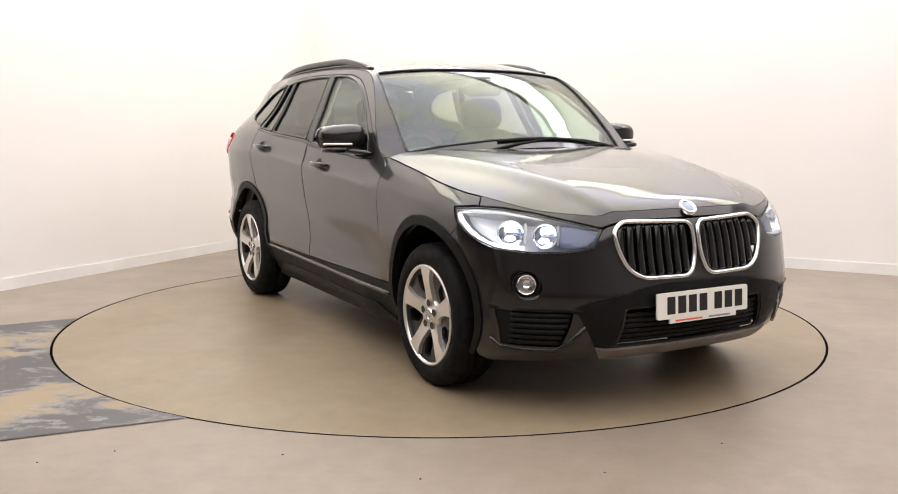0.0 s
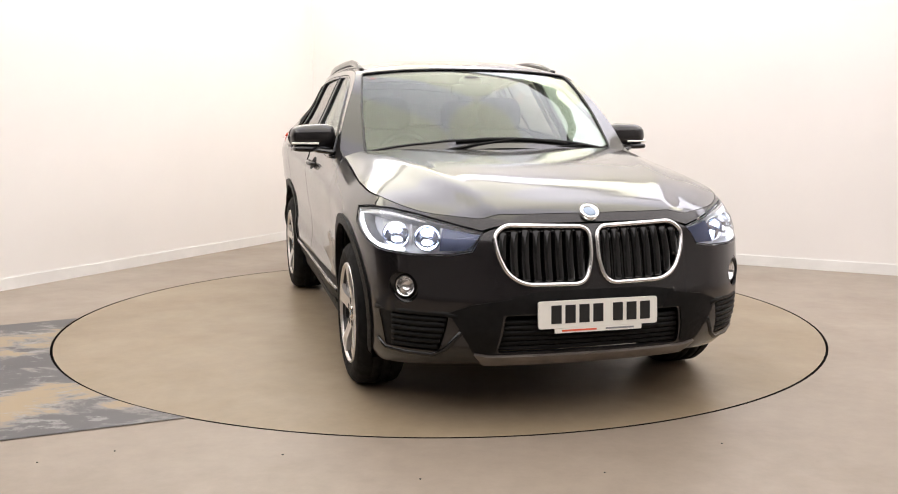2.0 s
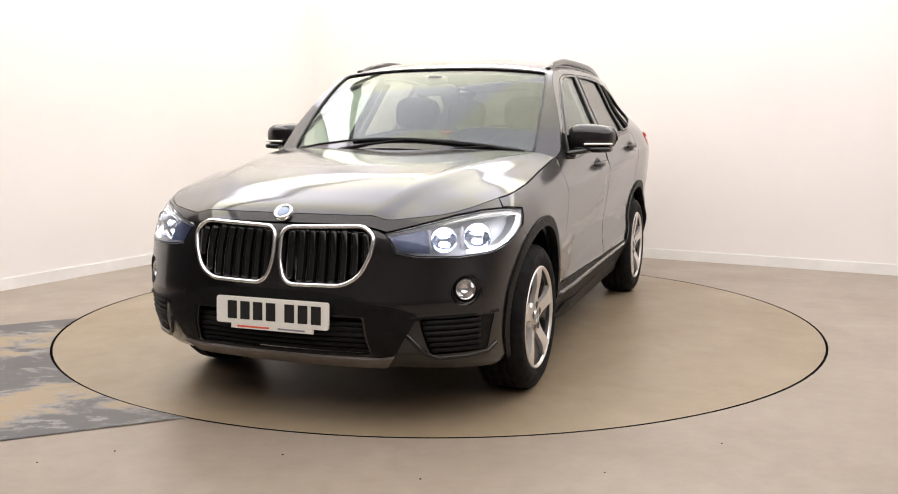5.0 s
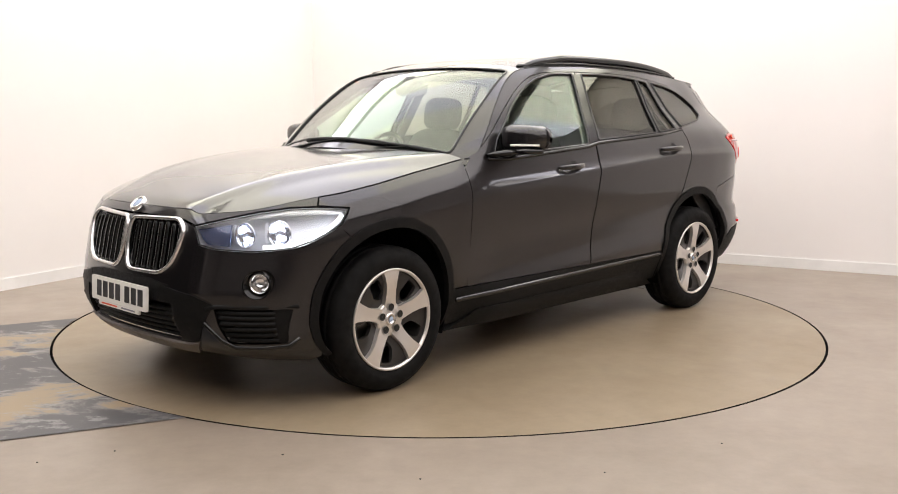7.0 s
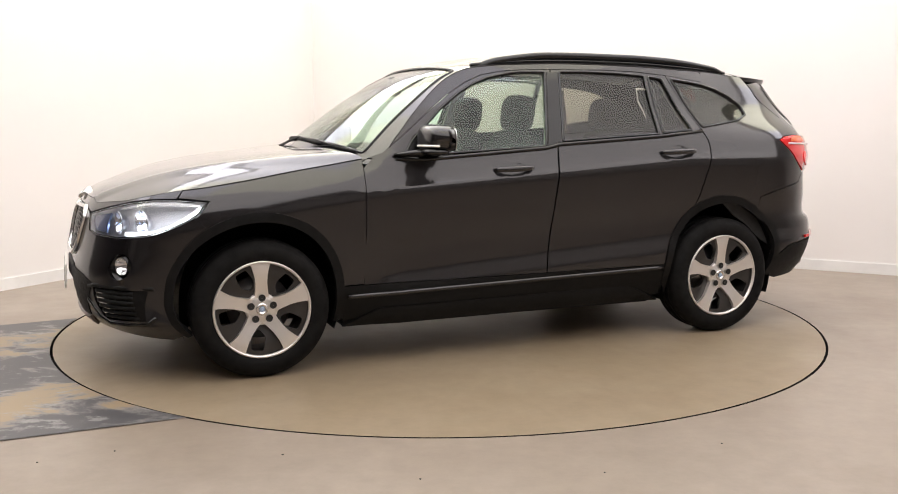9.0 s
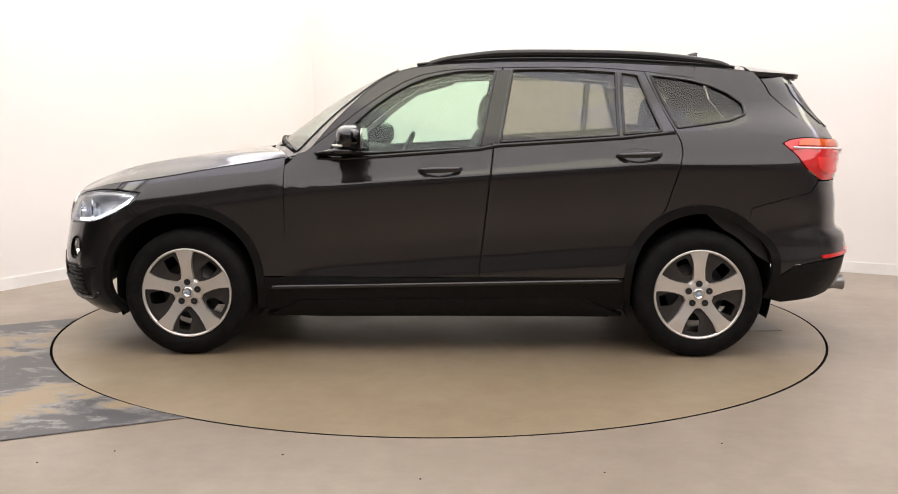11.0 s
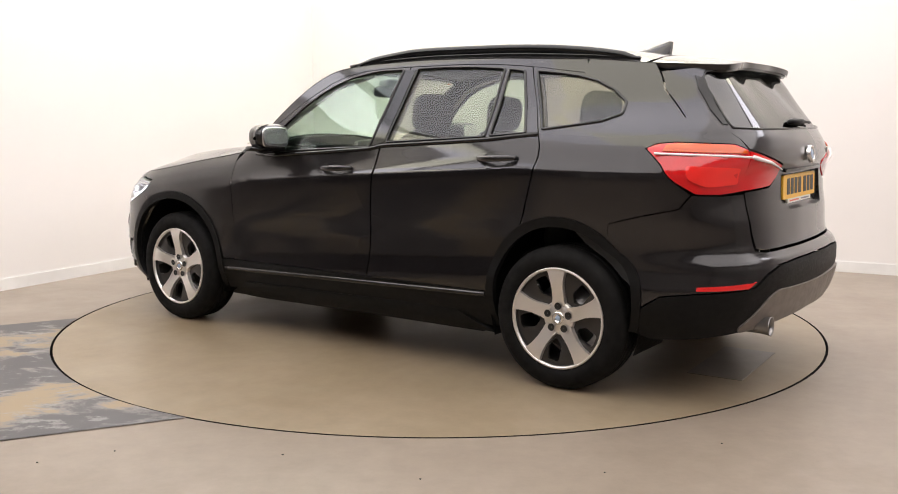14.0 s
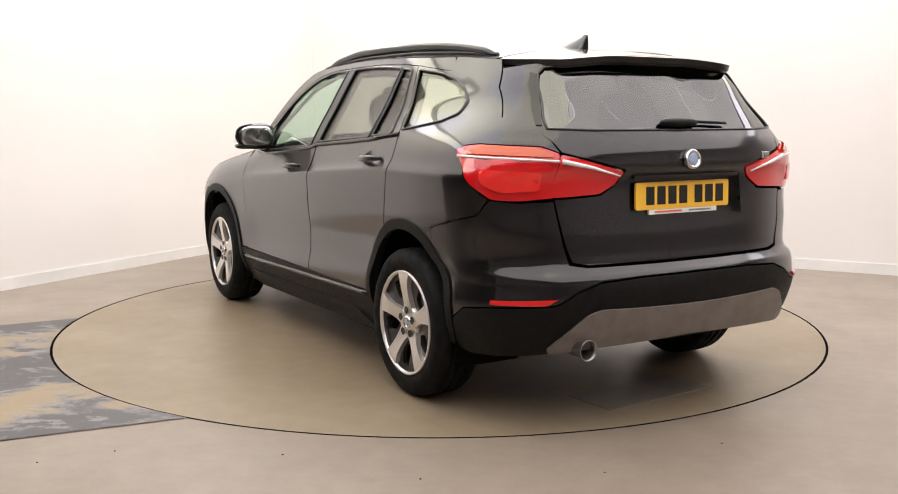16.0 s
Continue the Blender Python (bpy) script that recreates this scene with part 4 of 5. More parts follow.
sweep("rear_window_seal", tail_at(*np.array(rear_window).T), .006, BLACK_GLOSS, car, closed=True, sides=6)
for side in (1, -1):
    fin = [(side * u, v) for u, v in resampled([(.792, 1.42), (.765, 1.30), (.722, 1.213), (.75, 1.213), (.80, 1.28), (.83, 1.37), (.825, 1.43)])]
    panel("window_fin", fin, BLACK_GLOSS, tailgate, tail_at, push=.004, thick=.006)
edge_s = np.linspace(4.3, S_END, 120)
edge_p = wall_at(edge_s, rim_z(edge_s))
edge_p[:, 0] -= .085 * ease(1.0, .65, S_END - edge_s)
edge_p = [(x, y) for x, y, z in edge_p if x < -1.674]
spoiler_loop = edge_p + [(x, -y) for x, y in edge_p[::-1][1:]]
panel("roof_spoiler", resampled(spoiler_loop), PAINT, car, cab_at, thick=.026, gap=.001)
panel("spoiler_underside", shrunk(resampled(spoiler_loop), .012), BLACK_GLOSS, car, cab_at, push=-.0275, thick=.010, gap=.001)
panel("brake_light", resampled([(-.16, 1.478), (.16, 1.478), (.16, 1.489), (-.16, 1.489)]), RED_LENS_DEEP, car, tail_at, push=.03, thick=.02)

bm_half = [(0, .664), (.53, .664), (.60, .676), (.615, .75), (.622, .82), (.632, .922), (.75, .917), (.868, .923), (.925, .863), (1.10, .825), (1.255, .787)] + [
    (S_END - s, z) for s, z in arc(SR, R_OUT, 55, 14)] + [(S_END - 4.60, .492), (S_END - 4.73, .512), (.67, .532), (.60, .580), (.50, .615), (.3, .625), (0, .627)]
panel("rear_bumper", resampled(mirrored_u(bm_half)), PAINT, car, tail_at, gap=.0005, grid=.022)
low_half = [(0, .622), (.3, .620), (.495, .610), (.595, .575), (.665, .527), (S_END - 4.73, .507), (S_END - 4.60, .487)] + [(S_END - s, z) for s, z in arc(SR, R_OUT, 13, -4)] + [
    (S_END - 4.62, .285), (.85, .30), (.70, .32), (.4, .345), (0, .345)]
panel("rear_lower_bumper", resampled(mirrored_u(low_half)), PLASTIC, car, tail_at, push=.003, thick=.02, label="black plastic lower bumper")
skid_half = [(0, .498), (.28, .502), (.49, .508), (.545, .490), (.70, .352), (.69, .328), (.5, .345), (0, .360)]
panel("rear_skid_plate", rounded(mirrored_u(skid_half), .02), SKID, car, tail_at, push=.012, thick=.03, crown=.006, label="taupe grey plastic rear skid plate")
TL_IN = [(.632, 1.106), (.335, 1.036), (.345, 1.012), (.37, .985), (.44, .948), (.632, .936)]
for side in (1, -1):
    lamp = new("tail_lamp")
    lamp.parent = car
    lamp["label"] = "red tail lamp with orange indicator and white strip"
    to_u = lambda pts: [(side * (S_END - s), z) for s, z in pts]
    red = rounded(to_u(TL_OUT), .012)
    orange = rounded(to_u([(4.66, 1.124), (4.72, 1.132), (4.93, 1.124), (4.995, 1.102), (5.0, 1.090), (4.64, 1.100)]), .006)
    panel("red_lens", red, RED_LENS, lamp, tail_at, push=.004, thick=.02, gap=.0005, crown=.014)
    panel("orange_lens", orange, ORANGE_LENS, lamp, tail_at, push=.0180, thick=.005, gap=.0005, crown=.003, label="orange indicator lens")
    inner = rounded([(side * u, v) for u, v in TL_IN], .012)
    panel("inner_red_lens", inner, RED_LENS, lamp, tail_at, push=.004, thick=.02, gap=.0015, crown=.012)
    l1 = np.array(to_u([(4.61, 1.088), (4.75, 1.084), (4.9, 1.080), (5.02, 1.075)]))
    sweep("white_strip", off(tail_at, l1, .0215), .0050, STRIP_WHITE, lamp, sides=8)
    l2 = np.array([(side * .625, 1.075), (side * .5, 1.055), (side * .36, 1.025)])
    sweep("white_strip", off(tail_at, l2, .0185), .0065, STRIP_WHITE, lamp, sides=8, taper=[1.5, 1.1, .5])
    deep = rounded(to_u([(4.74, 1.045), (4.98, 1.04), (4.98, .965), (4.84, .955), (4.77, .985)]), .02)
    panel("glow_bowl", deep, RED_BRIGHT, lamp, tail_at, push=.0185, thick=.005, crown=.003)
    refl = rounded(to_u([(4.735, .521), (4.735, .541), (4.99, .556), (4.95, .528)]), .004)
    panel("rear_reflector", refl, REFLECTOR, car, tail_at, push=.012, thick=.012, label="long red rear reflector")

# exhaust, plate recess, handle
bm = bmesh.new()
m = Matrix.Translation((-2.150, .535, .346))  @ Matrix.Rotation(radians(90), 4, "Z")
lathe(bm, [(.030, -.14), (.036, .05), (.041, .085), (.043, .09), (.039, .09), (.036, .07), (.034, -.13), (.001, -.13)], 36, m)
part("exhaust_tip", bm, DISC_STEEL, car, "round steel exhaust tip")
panel("handle_recess", rounded([(-.285, 1.0), (.285, 1.0), (.285, 1.022), (-.285, 1.022)], .006), BLACK_GLOSS, tailgate, tail_at, push=.012, thick=.02)


def plate(parent, material, at, tilt, width=.52, height=.111):
    """A number plate with plain bars for its writing; built facing +x."""
    thing = new("number_plate")
    thing.parent = parent
    thing.matrix_basis = at
    bm = bmesh.new()
    edge = rounded([(-width / 2, -height / 2), (width / 2, -height / 2), (width / 2, height / 2), (-width / 2, height / 2)], .012, .05)
    front, back = ([bm.verts.new((x, u, v)) for u, v in edge] for x in (.004, -.006))
    bm.faces.new(front)
    bm.faces.new(back[::-1])
    for i in range(len(edge)):
        bm.faces.new((front[i - 1], back[i - 1], back[i], front[i]))
    part("plate_face", bm, material, thing, smooth=False)
    w, gapw = .044, .0165
    xs = [-.206 + i * (w + gapw) for i in range(4)] + [.062 + i * (w + gapw) for i in range(3)]
    for y in xs:
        bm = bmesh.new()
        box(bm, .0041, .0055, y, y + w, -.036, .038)
        part("bar", bm, PLATE_INK, thing, smooth=False)
    bm = bmesh.new()
    box(bm, -.006, .0035, -.19, .19, -height / 2 - .020, -height / 2 - .001)
    part("advert_strip", bm, PLATE_W, thing, smooth=False)
    for y0, y1, mt in ((-.16, -.01, PLATE_RED), (.03, .155, PLATE_GREY)):
        bm = bmesh.new()
        box(bm, .0036, .0046, y0, y1, -height / 2 - .014, -height / 2 - .007)
        part("print_bar", bm, mt, thing, smooth=False)
    return thing


plate(car, PLATE_W, pose(2.168, 0, .461, 0, -3, 0), 0)
plate(car, PLATE_Y, pose(-2.182, .006, .931, 0, -2, 180), 0)


def roundel(parent, m, r):
    b = new("badge")
    b.parent = parent
    b.matrix_basis = m
    bm = bmesh.new()
    lathe(bm, [(.001, .004), (r * .7, .005), (r * .72, .008), (r * .95, .009), (r, .004), (r, -.01)], 40)
    part("ring", bm, SATIN, b)
    bm = bmesh.new()
    lathe(bm, [(.001, .0075), (r * .5, .0075), (r * .62, .006), (r * .62, .002)], 32)
    part("centre", bm, BADGE_BLUE, b)


roundel(car, Matrix.Translation((2.055, 0, .860)) @ Matrix.Rotation(radians(-90), 4, "Z") @ Matrix.Rotation(radians(50), 4, "X"), .041)
roundel(car, Matrix.Translation((-2.231, .006, 1.078)) @ Matrix.Rotation(radians(90), 4, "Z") @ Matrix.Rotation(radians(10), 4, "X"), .041)
for i, u in enumerate((-.50, -.465)):
    p = Vector(tail_at(u, 1.085))
    bm = bmesh.new()
    soft_box(bm, (0, 0, 0), (.006, .028 if i == 0 else .010, .030), 6, pose(p.x - .004, p.y, p.z, 0, 0, 0), 12, 8)
    part("model_badge_bar", bm, SATIN, car)

# ---- mirrors, handles, rails, fin, wipers
for side in (1, -1):
    mirror = new("wing_mirror")
    mirror.parent = car
    bm = bmesh.new()
    soft_box(bm, (0, 0, 0), (.160, .245, .152), 3.4, pose(.44, side * .937, 1.142, 0, 0, -10 * side), 32, 18)
    for v in bm.verts:
        k = (abs(v.co.y) - .83) / .2
        v.co.x += -.05 * k * (1 if v.co.x > .42 else .2)
        v.co.z += -.012 * k if v.co.z > 1.14 else .012 * k
    part("cap", bm, PAINT, mirror)
    bm = bmesh.new()
    soft_box(bm, (0, 0, 0), (.135, .225, .035), 3.5, pose(.44, side * .935, 1.079, 0, 0, -10 * side), 28, 10)
    part("lower_shell", bm, BLACK_GLOSS, mirror)
    bm = bmesh.new()
    soft_box(bm, (0, 0, 0), (.05, .12, .04), 3, pose(.45, side * .835, 1.072, 8 * side, 0, 0), 20, 10)
    part("stalk", bm, BLACK_GLOSS, mirror)
    sweep("foot", [(.615, side * .842, 1.062), (.58, side * .862, 1.066), (.53, side * .895, 1.072), (.47, side * .935, 1.078)], .030, BLACK_GLOSS, mirror, sides=12, flat=.5, taper=[.5, .85, 1.1, 1.1])
    y = np.linspace(.91, 1.046, 8)
    strip = [(.515 - 2.6 * (yy - .90) ** 2 - .04 * (yy - .91), side * yy, 1.108) for yy in y]
    sweep("indicator", strip, .008, PLATE_W, mirror, sides=8, flat=.7, label="white indicator strip")
    bm = bmesh.new()
    soft_box(bm, (0, 0, 0), (.010, .185, .112), 4, pose(.352, side * .945, 1.140, 0, 0, -4 * side), 24, 10)
    part("mirror_glass", bm, CHROME, mirror)
    for hs, hz, length in ((2.757, .978, .225), (3.775, 1.054, .235)):
        handle = new("door_handle")
        handle.parent = car
        n = 14
        s = np.linspace(hs - length / 2, hs + length / 2, n)
        w = wall_at(s, hz + np.linspace(-.0, .008, n))
        bow = np.sin(np.linspace(0, math.pi, n)) ** .5
        w[:, 1] += .004 + .036 * bow
        sweep("grip", w, .015, PAINT, handle, flat=.62, sides=12, mirror=side < 0, taper=list(.55 + .45 * bow), up=(0, 1, 0))
        panel("cup", CUPS[0] if hs < 3 else CUPS[1], PAINT, handle, wall_at, push=0, thick=.003, gap=-.003, grid=.012, crown=-.026, mirror=side < 0)
    rail = new("roof_rail")
    rail.parent = car
    rx = np.linspace(.10, -1.60, 44)
    rz = curve((.10, 1.512), (.0, 1.553), (-.10, 1.575), (-.49, 1.610), (-.82, 1.611), (-1.23, 1.584), (-1.5, 1.550), (-1.60, 1.522))(rx)
    ry = curve((.10, .598), (-.4, .585), (-1.0, .582), (-1.6, .545))(rx)
    sweep("rail_bar", [(x, side * y, z) for x, y, z in zip(rx, ry, np.minimum(rz - .016, cab_z(rx, ry) + .032))],  .0155, BLACK_GLOSS, rail, flat=1.25, sides=12, label="gloss black roof rail",
          taper=list(.35 + .65 * ease(0, .06, np.minimum(.10 - rx, rx + 1.60))))
    foot = [(x, side * y, cab_z(x, y) + .004) for x, y in zip(rx, ry)]
    sweep("rail_base", foot, .013, BLACK_GLOSS, rail, flat=.7, sides=8)

bm = bmesh.new()
rows = []
for k in range(13):
    t = k / 12
    x = -1.31 - .205 * t
    base = float(cab_z(x, 0)) - .006
    top = base + .006 + (.071 * t ** 1.15 if t < .93 else .063)
    wide = .036 * math.sin(math.pi * min(1, .12 + t * .75)) ** .8
    rows.append([bm.verts.new((x - .015 * h, wide * side * (1 - h) ** .7 + .002 * side, base + (top - base) * h)) for side, h in
                 ((1, 0), (1, .35), (1, .7), (1, 1), (-1, 1), (-1, .7), (-1, .35), (-1, 0))])
for r0, r1 in zip(rows, rows[1:]):
    for i in range(7):
        bm.faces.new((r0[i], r0[i + 1], r1[i + 1], r1[i]))
bm.faces.new(rows[0])
bm.faces.new(rows[-1])
bmesh.ops.recalc_face_normals(bm, faces=bm.faces[:])
part("antenna_fin", bm, PAINT, car, smooth=False)


def wiper(points, lift_fn, base, name="wiper"):
    w = new(name)
    w.parent = car
    p = np.array(points)
    blade = lift_fn(*p.T) + (.004, 0, .006)
    sweep("blade", blade, .006, PLASTIC, w, sides=6, flat=1.8)
    arm = [base, tuple((np.array(base) + blade[len(blade) // 2]) / 2 + (0, 0, .010)), tuple(blade[len(blade) // 2] + (0, 0, .006))]
    sweep("arm", arm, .008, PLASTIC, w, sides=6, taper=[1.6, 1, .8])


wiper([(.918 - .17 * (y / .7) ** 2, y) for y in np.linspace(-.25, .38, 12)], cab_at, (.95, -.40, 1.062))
wiper([(.910 - .17 * (y / .7) ** 2, y) for y in np.linspace(.30, .66, 10)], cab_at, (.945, .20, 1.068))
rw = new("rear_wiper")
rw.parent = car
bm = bmesh.new()
p0 = Vector(tail_at(0.0, 1.225))
soft_box(bm, (0, 0, 0), (.055, .20, .034), 2.6, pose(p0.x - .016, p0.y + .02, p0.z, 0, 0, 0), 20, 10)
part("arm", bm, PLASTIC, rw)
sweep("blade", tail_at(np.linspace(.03, -.30, 8), np.linspace(1.232, 1.222, 8)) + (-.012, 0, 0), .007, PLASTIC, rw, sides=6)

# ---- wheels
def wheel(at, side):
    w = new("wheel")
    w.parent = car
    w.matrix_basis = Matrix.Translation(at) @ (Matrix() if side > 0 else Matrix.Rotation(math.pi, 4, "Z"))
    R, half = .335, .112
    bm = bmesh.new()
    prof = [(.232, -half + .012), (.25, -half), (.28, -half - .004), (.305, -half + .004), (.324, -half + .018), (.333, -half + .035), (R, -.05), (R, -.048), (R - .007, -.047), (R - .007, -.041), (R, -.04),
            (R, -.008), (R - .007, -.007), (R - .007, .007), (R, .008), (R, .04), (R - .007, .041), (R - .007, .047), (R, .048), (R, .05), (.333, half - .035), (.324, half - .018), (.305, half - .004), (.30, half - .001),
            (.292, half + .001), (.28, half + .004), (.262, half + .003), (.25, half), (.238, half - .006), (.230, half - .014)]
    lathe(bm, prof, 72)
    bmesh.ops.recalc_face_normals(bm, faces=bm.faces[:])
    part("tyre", bm, RUBBER, w)
    bm = bmesh.new()
    lathe(bm, [(.2365, half - .012), (.2365, half - .003), (.232, half + .001), (.226, half - .001), (.222, half - .012)], 72)
    part("rim_lip", bm, ALLOY, w, "bright machined rim edge")
    bm = bmesh.new()
    lathe(bm, [(.224, half - .010), (.218, half - .03), (.212, half - .10), (.208, -.08), (.232, -.10)], 60)
    part("barrel", bm, ALLOY_DARK, w)
    # face: dark pocket plate with one slot between each pair of spokes
    def face_at(u, v):
        r = np.hypot(u, v)
        return np.stack([u, half - .024 - .02 * ease(.19, .06, r) + r * 0, v], -1)
    ring = [(.223 * math.cos(a), .223 * math.sin(a)) for a in np.linspace(0, 2 * math.pi, 72, endpoint=False)]
    slots = []
    for k in range(5):
        a = radians(90 + 36 + 72 * k + 5)
        c, s = math.cos(a), math.sin(a)
        loc = rounded([(.206, -.022), (.203, .040), (.125, .040), (.098, .008), (.135, -.028)], .016, .01)
        slots.append([(c * u - s * v, s * u + c * v) for u, v in loc])
    face = panel("pocket_plate", ring, ALLOY_DARK, w, face_at, holes=slots, grid=.03, thick=.02, gap=0)
    # spokes: five broad, slightly swept
    for k in range(5):
        a = radians(90 + 72 * k)
        c, s = math.cos(a), math.sin(a)
        out = [(.050, -.036), (.09, -.030), (.13, -.030), (.17, -.036), (.205, -.046), (.226, -.058), (.229, -.02), (.2285, .02), (.227, .042), (.20, .034), (.17, .028), (.13, .026), (.09, .030), (.050, .036)]
        loop = resampled([(c * u - s * v, s * u + c * v) for u, v in out], .015)
        def spoke_at(u, v):
            r = np.hypot(u, v)
            return np.stack([u, half - .003 - .022 * ease(.20, .03, r), v], -1)
        panel("spoke", loop, ALLOY, w, spoke_at, grid=.02, thick=.024, gap=0, label="broad machined silver spoke", crown=.002)
    bm = bmesh.new()
    lathe(bm, [(.001, half - .021), (.03, half - .022), (.072, half - .023), (.078, half - .028), (.08, half - .06)], 40)
    part("hub", bm, ALLOY, w)
    for k in range(5):
        a = radians(90 + 72 * k)
        m = Matrix.Translation((.056 * math.cos(a), half - .0175, .056 * math.sin(a)))
        bm = bmesh.new()
        lathe(bm, [(.0175, .0024), (.0165, .0026), (.0155, .001), (.011, .001), (.001, .0015)], 18, m)
        part("bolt", bm, PLATE_INK, w)
    bm = bmesh.new()
    lathe(bm, [(.001, half - .016), (.018, half - .0165), (.0185, half - .0145), (.029, half - .0155), (.031, half - .022)], 30)
    part("cap_ring", bm, SATIN, w)
    bm = bmesh.new()
    lathe(bm, [(.001, half - .0135), (.010, half - .0138), (.0125, half - .016)], 24)
    part("cap_centre", bm, BADGE_BLUE, w)
    bm = bmesh.new()
    lathe(bm, [(.155, -.01), (.155, .012), (.08, .014), (.075, .03), (.001, .03)], 48)
    part("brake_disc", bm, DISC_STEEL, w)
    return w


for x in (X_FRONT, X_REAR):
    for side in (1, -1):
        wheel((x, side * (.895 - .115), HUB_Z), side)
        bm = bmesh.new()
        n = 30
        rows = []
        for yy in (.845, .52):
            rows.append([bm.verts.new((x + (R_IN + .012) * tall(a) * math.cos(a), side * yy, HUB_Z + (R_IN + .012) * tall(a) * math.sin(a))) for a in np.linspace(-.35, math.pi + .35, n)])
        for i in range(n - 1):
            bm.faces.new((rows[0][i], rows[0][i + 1], rows[1][i + 1], rows[1][i]))
        bm.faces.new(rows[1])
        bmesh.ops.solidify(bm, geom=bm.faces[:], thickness=.006)
        part("wheel_liner", bm, PLASTIC, car)

# ---- underside and cabin
bm = bmesh.new()
box(bm, -.92, .88, -.80, .80, .20, .24)
box(bm, -1.72, 1.75, -.5, .5, .22, .26)
part("underbody", bm, PLASTIC, car, smooth=False)
bm = bmesh.new()
for x in (X_FRONT, X_REAR):
    box(bm, x - .05, x + .05, -.72, .72, .26, .34)
part("axle", bm, TRIM, car, smooth=False)
bm = bmesh.new()
soft_box(bm, (.62, 0, .93), (.62, 1.52, .22), 5)
soft_box(bm, (.50, -.36, 1.045), (.30, .40, .09), 3)
soft_box(bm, (.50, 0, 1.055), (.05, .24, .10), 5)
part("dashboard", bm, TRIM, car, "black dashboard")
bm = bmesh.new()
box(bm, -1.95, .9, -.74, .74, .30, .34)
part("cabin_floor", bm, TRIM, car, smooth=False)
ring_pts = [Vector((.26, -.36, .98)) + Matrix.Rotation(radians(-25), 3, "Y") @ Vector((0, .185 * math.cos(a), .185 * math.sin(a))) for a in np.linspace(0, 2 * math.pi, 36, endpoint=False)]
steering = sweep("steering_wheel", ring_pts, .014, TRIM, car, closed=True, sides=8, up=(1, 0, 0))
bm = bmesh.new()
soft_box(bm, (0, 0, 0), (.05, .13, .11), 3, pose(.27, -.36, .98, 0, -25, 0))
soft_box(bm, (0, 0, 0), (.025, .35, .035), 3, pose(.275, -.36, .98, 0, -25, 0))
part("hub", bm, TRIM, steering)


def seat(y, x, wide, headrests):
    t = new("seat")
    t.parent = car
    bm = bmesh.new()
    soft_box(bm, (x + .12, y, .52), (.56, wide, .20), 4)
    part("cushion", bm, SEAT, t)
    bm = bmesh.new()
    soft_box(bm, (0, 0, 0), (.17, wide, .68), 4, pose(x - .22, y, .84, 0, -14, 0))
    for yy in (-wide / 2 + .05, wide / 2 - .05) if wide < .8 else ():
        soft_box(bm, (.05, yy, -.08), (.16, .09, .46), 3, pose(x - .22, y, .84, 0, -14, 0))
    part("backrest", bm, SEAT, t)
    for hy in headrests:
        bm = bmesh.new()
        soft_box(bm, (0, 0, 0), (.125, .29, .21), 3.4, pose(x - .315, y + hy, 1.270, 0, -8, 0))
        part("headrest", bm, SEAT, t)
        for py in (-.06, .06):
            sweep("post", [(x - .305, y + hy + py, 1.10), (x - .315, y + hy + py, 1.23)], .006, CHROME, t, sides=8)
    return t


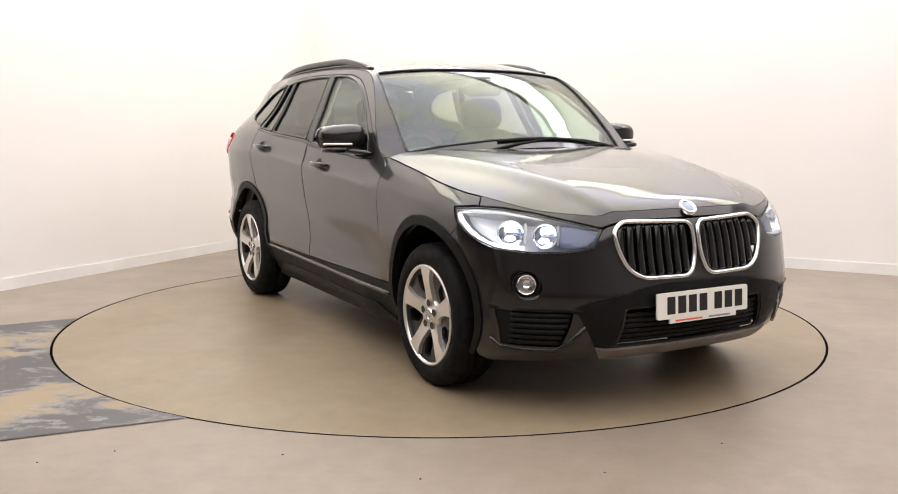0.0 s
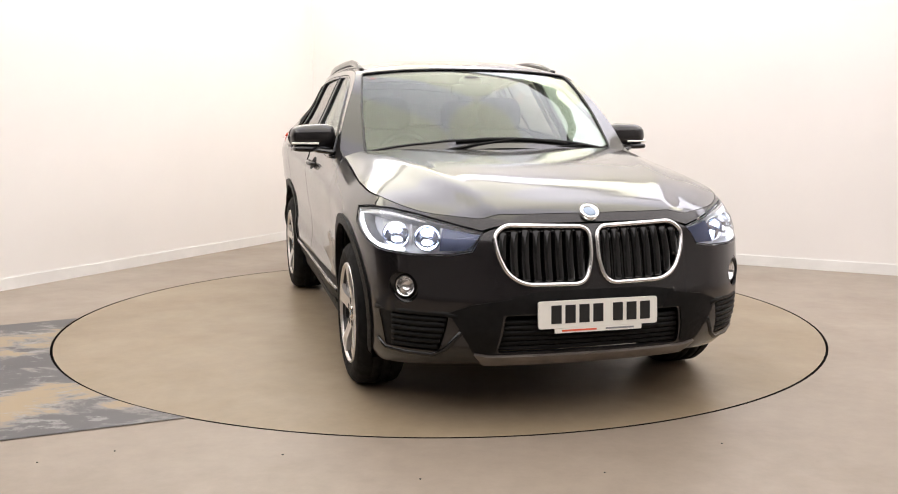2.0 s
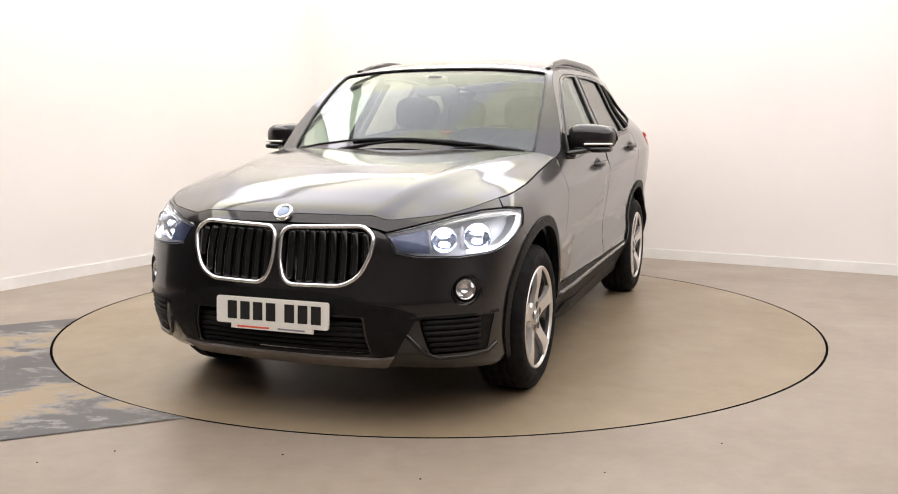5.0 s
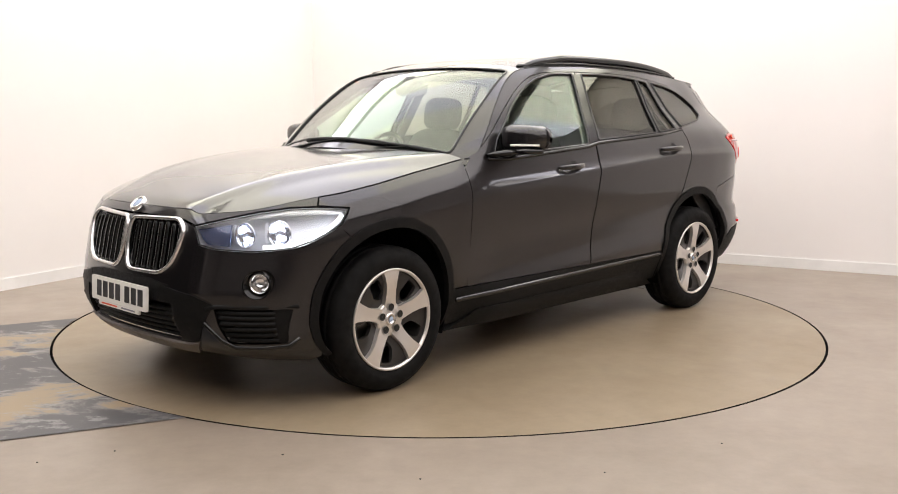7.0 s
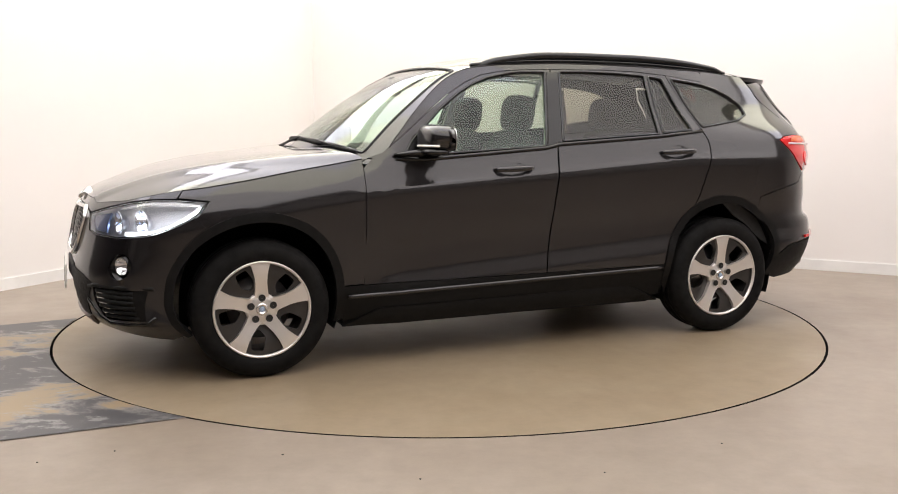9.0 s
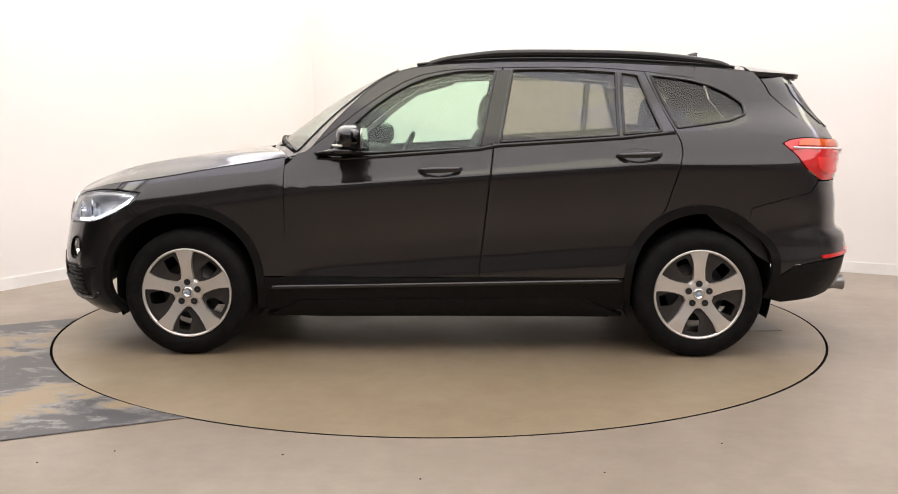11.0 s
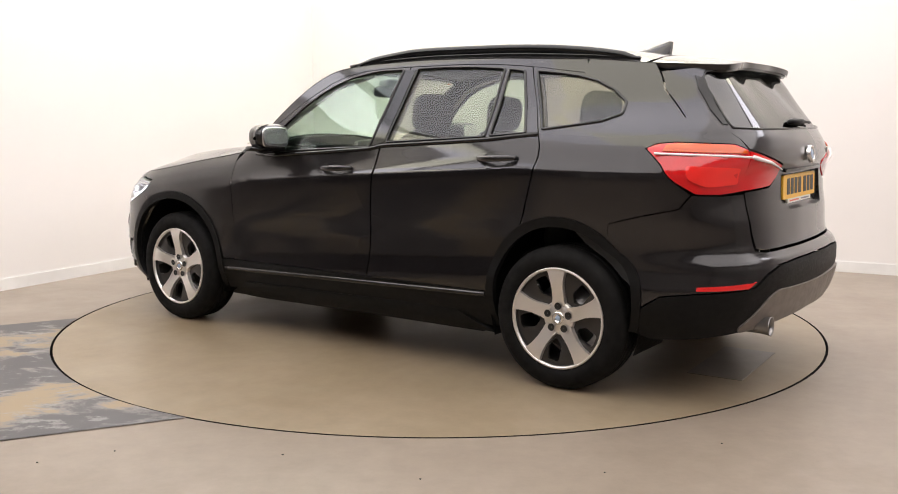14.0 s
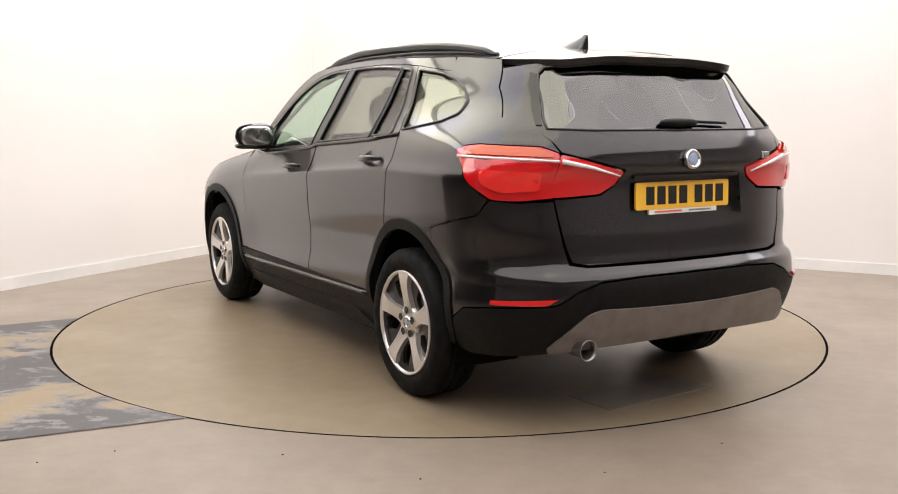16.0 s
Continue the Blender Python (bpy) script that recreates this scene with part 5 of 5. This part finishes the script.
seat(.37, .02, .52, (0,))
seat(-.37, .02, .52, (0,))
seat(0, -1.02, 1.30, (-.40, .40))
bm = bmesh.new()
soft_box(bm, (.335, 0, 1.405), (.035, .25, .072), 3.5)
soft_box(bm, (.315, 0, 1.455), (.10, .13, .06), 3)
part("rear_view_mirror", bm, MIRROR_GREY, car)
for m in (False, True):
    panel("inner_pillar", resampled([(2.08, 1.06), (2.30, 1.23), (2.56, 1.42), (2.80, 1.485), (2.80, 1.505), (2.56, 1.45), (2.30, 1.27), (2.06, 1.09)]), LINING, car, wall_at, push=-.045, thick=.012, mirror=m)
    panel("inner_pillar", resampled([(3.05, 1.49), (3.13, 1.49), (3.06, 1.11), (2.97, 1.10)]), LINING, car, wall_at, push=-.04, thick=.012, mirror=m)
    panel("inner_pillar", resampled([(3.82, 1.46), (3.90, 1.46), (4.02, 1.18), (3.93, 1.17)]), LINING, car, wall_at, push=-.04, thick=.012, mirror=m)
    panel("load_trim", resampled([(3.95, 1.16), (4.35, 1.20), (4.55, 1.10), (4.55, .5), (4.6, .4), (3.95, .9)]), TRIM, car, wall_at, push=-.06, thick=.012, mirror=m)
panel("load_cover", resampled([(-1.30, .66), (-1.95, .60), (-1.95, -.60), (-1.30, -.66)]), TRIM, car, lambda x, y: np.stack([x, y, np.full_like(x, 1.07)], -1), thick=.02)

HATCH = mat("hatch_paint", (0.2, 0.17, 0.14), 0.4)
varied(HATCH, (0.14, 0.12, 0.1), (0.19, 0.163, 0.135), 6, bump=0.2)
# a dark plate let into the turntable's deck, under the car's tail
bm = bmesh.new()
box(bm, -.135, .135, -.32, .32, -.01, .003)
bevelled(bm, .002, 1)
hatch = part("hatch_plate", bm, HATCH, turntable, "small dark metal plate lying on the deck", smooth=False)
hatch.matrix_basis = pose(-1.876, .03, 0, 0, 0, 3.0)

# grit on the floor
bm = bmesh.new()
for x, y in ((-.62, 3.38), (-1.5, 3.30), (-1.26, 3.42), (-.10, 3.14), (1.05, 3.5), (-1.62, 3.22), (.55, 3.2)):
    soft_box(bm, (x, y, .002), (random.uniform(.005, .010), random.uniform(.005, .009), .004), 2.5, None, 8, 4)
tagged(mesh_object("grit", bm, TRIM), "scattered dark grit on the painted floor", "grit", kind="stuff")

bm = bmesh.new()
soft_box(bm, (.262, -.565, float(cab_z(.262, .565)) - .010), (.02, .03, .004), 4, None, 12, 6)
part("screen_sticker", bm, PLATE_RED, car, "small red windscreen sticker")


# ================= things that move =================
def motions():
    walk(turntable, [(t, pose(*AXIS, 0, 0, 0, a)) for t, a in TURN])
    walk(car, [(t, pose(*AXIS, 0, 0, 0, a) @ pose(0, CAR_Y, 0)) for t, a in TURN])


motions()
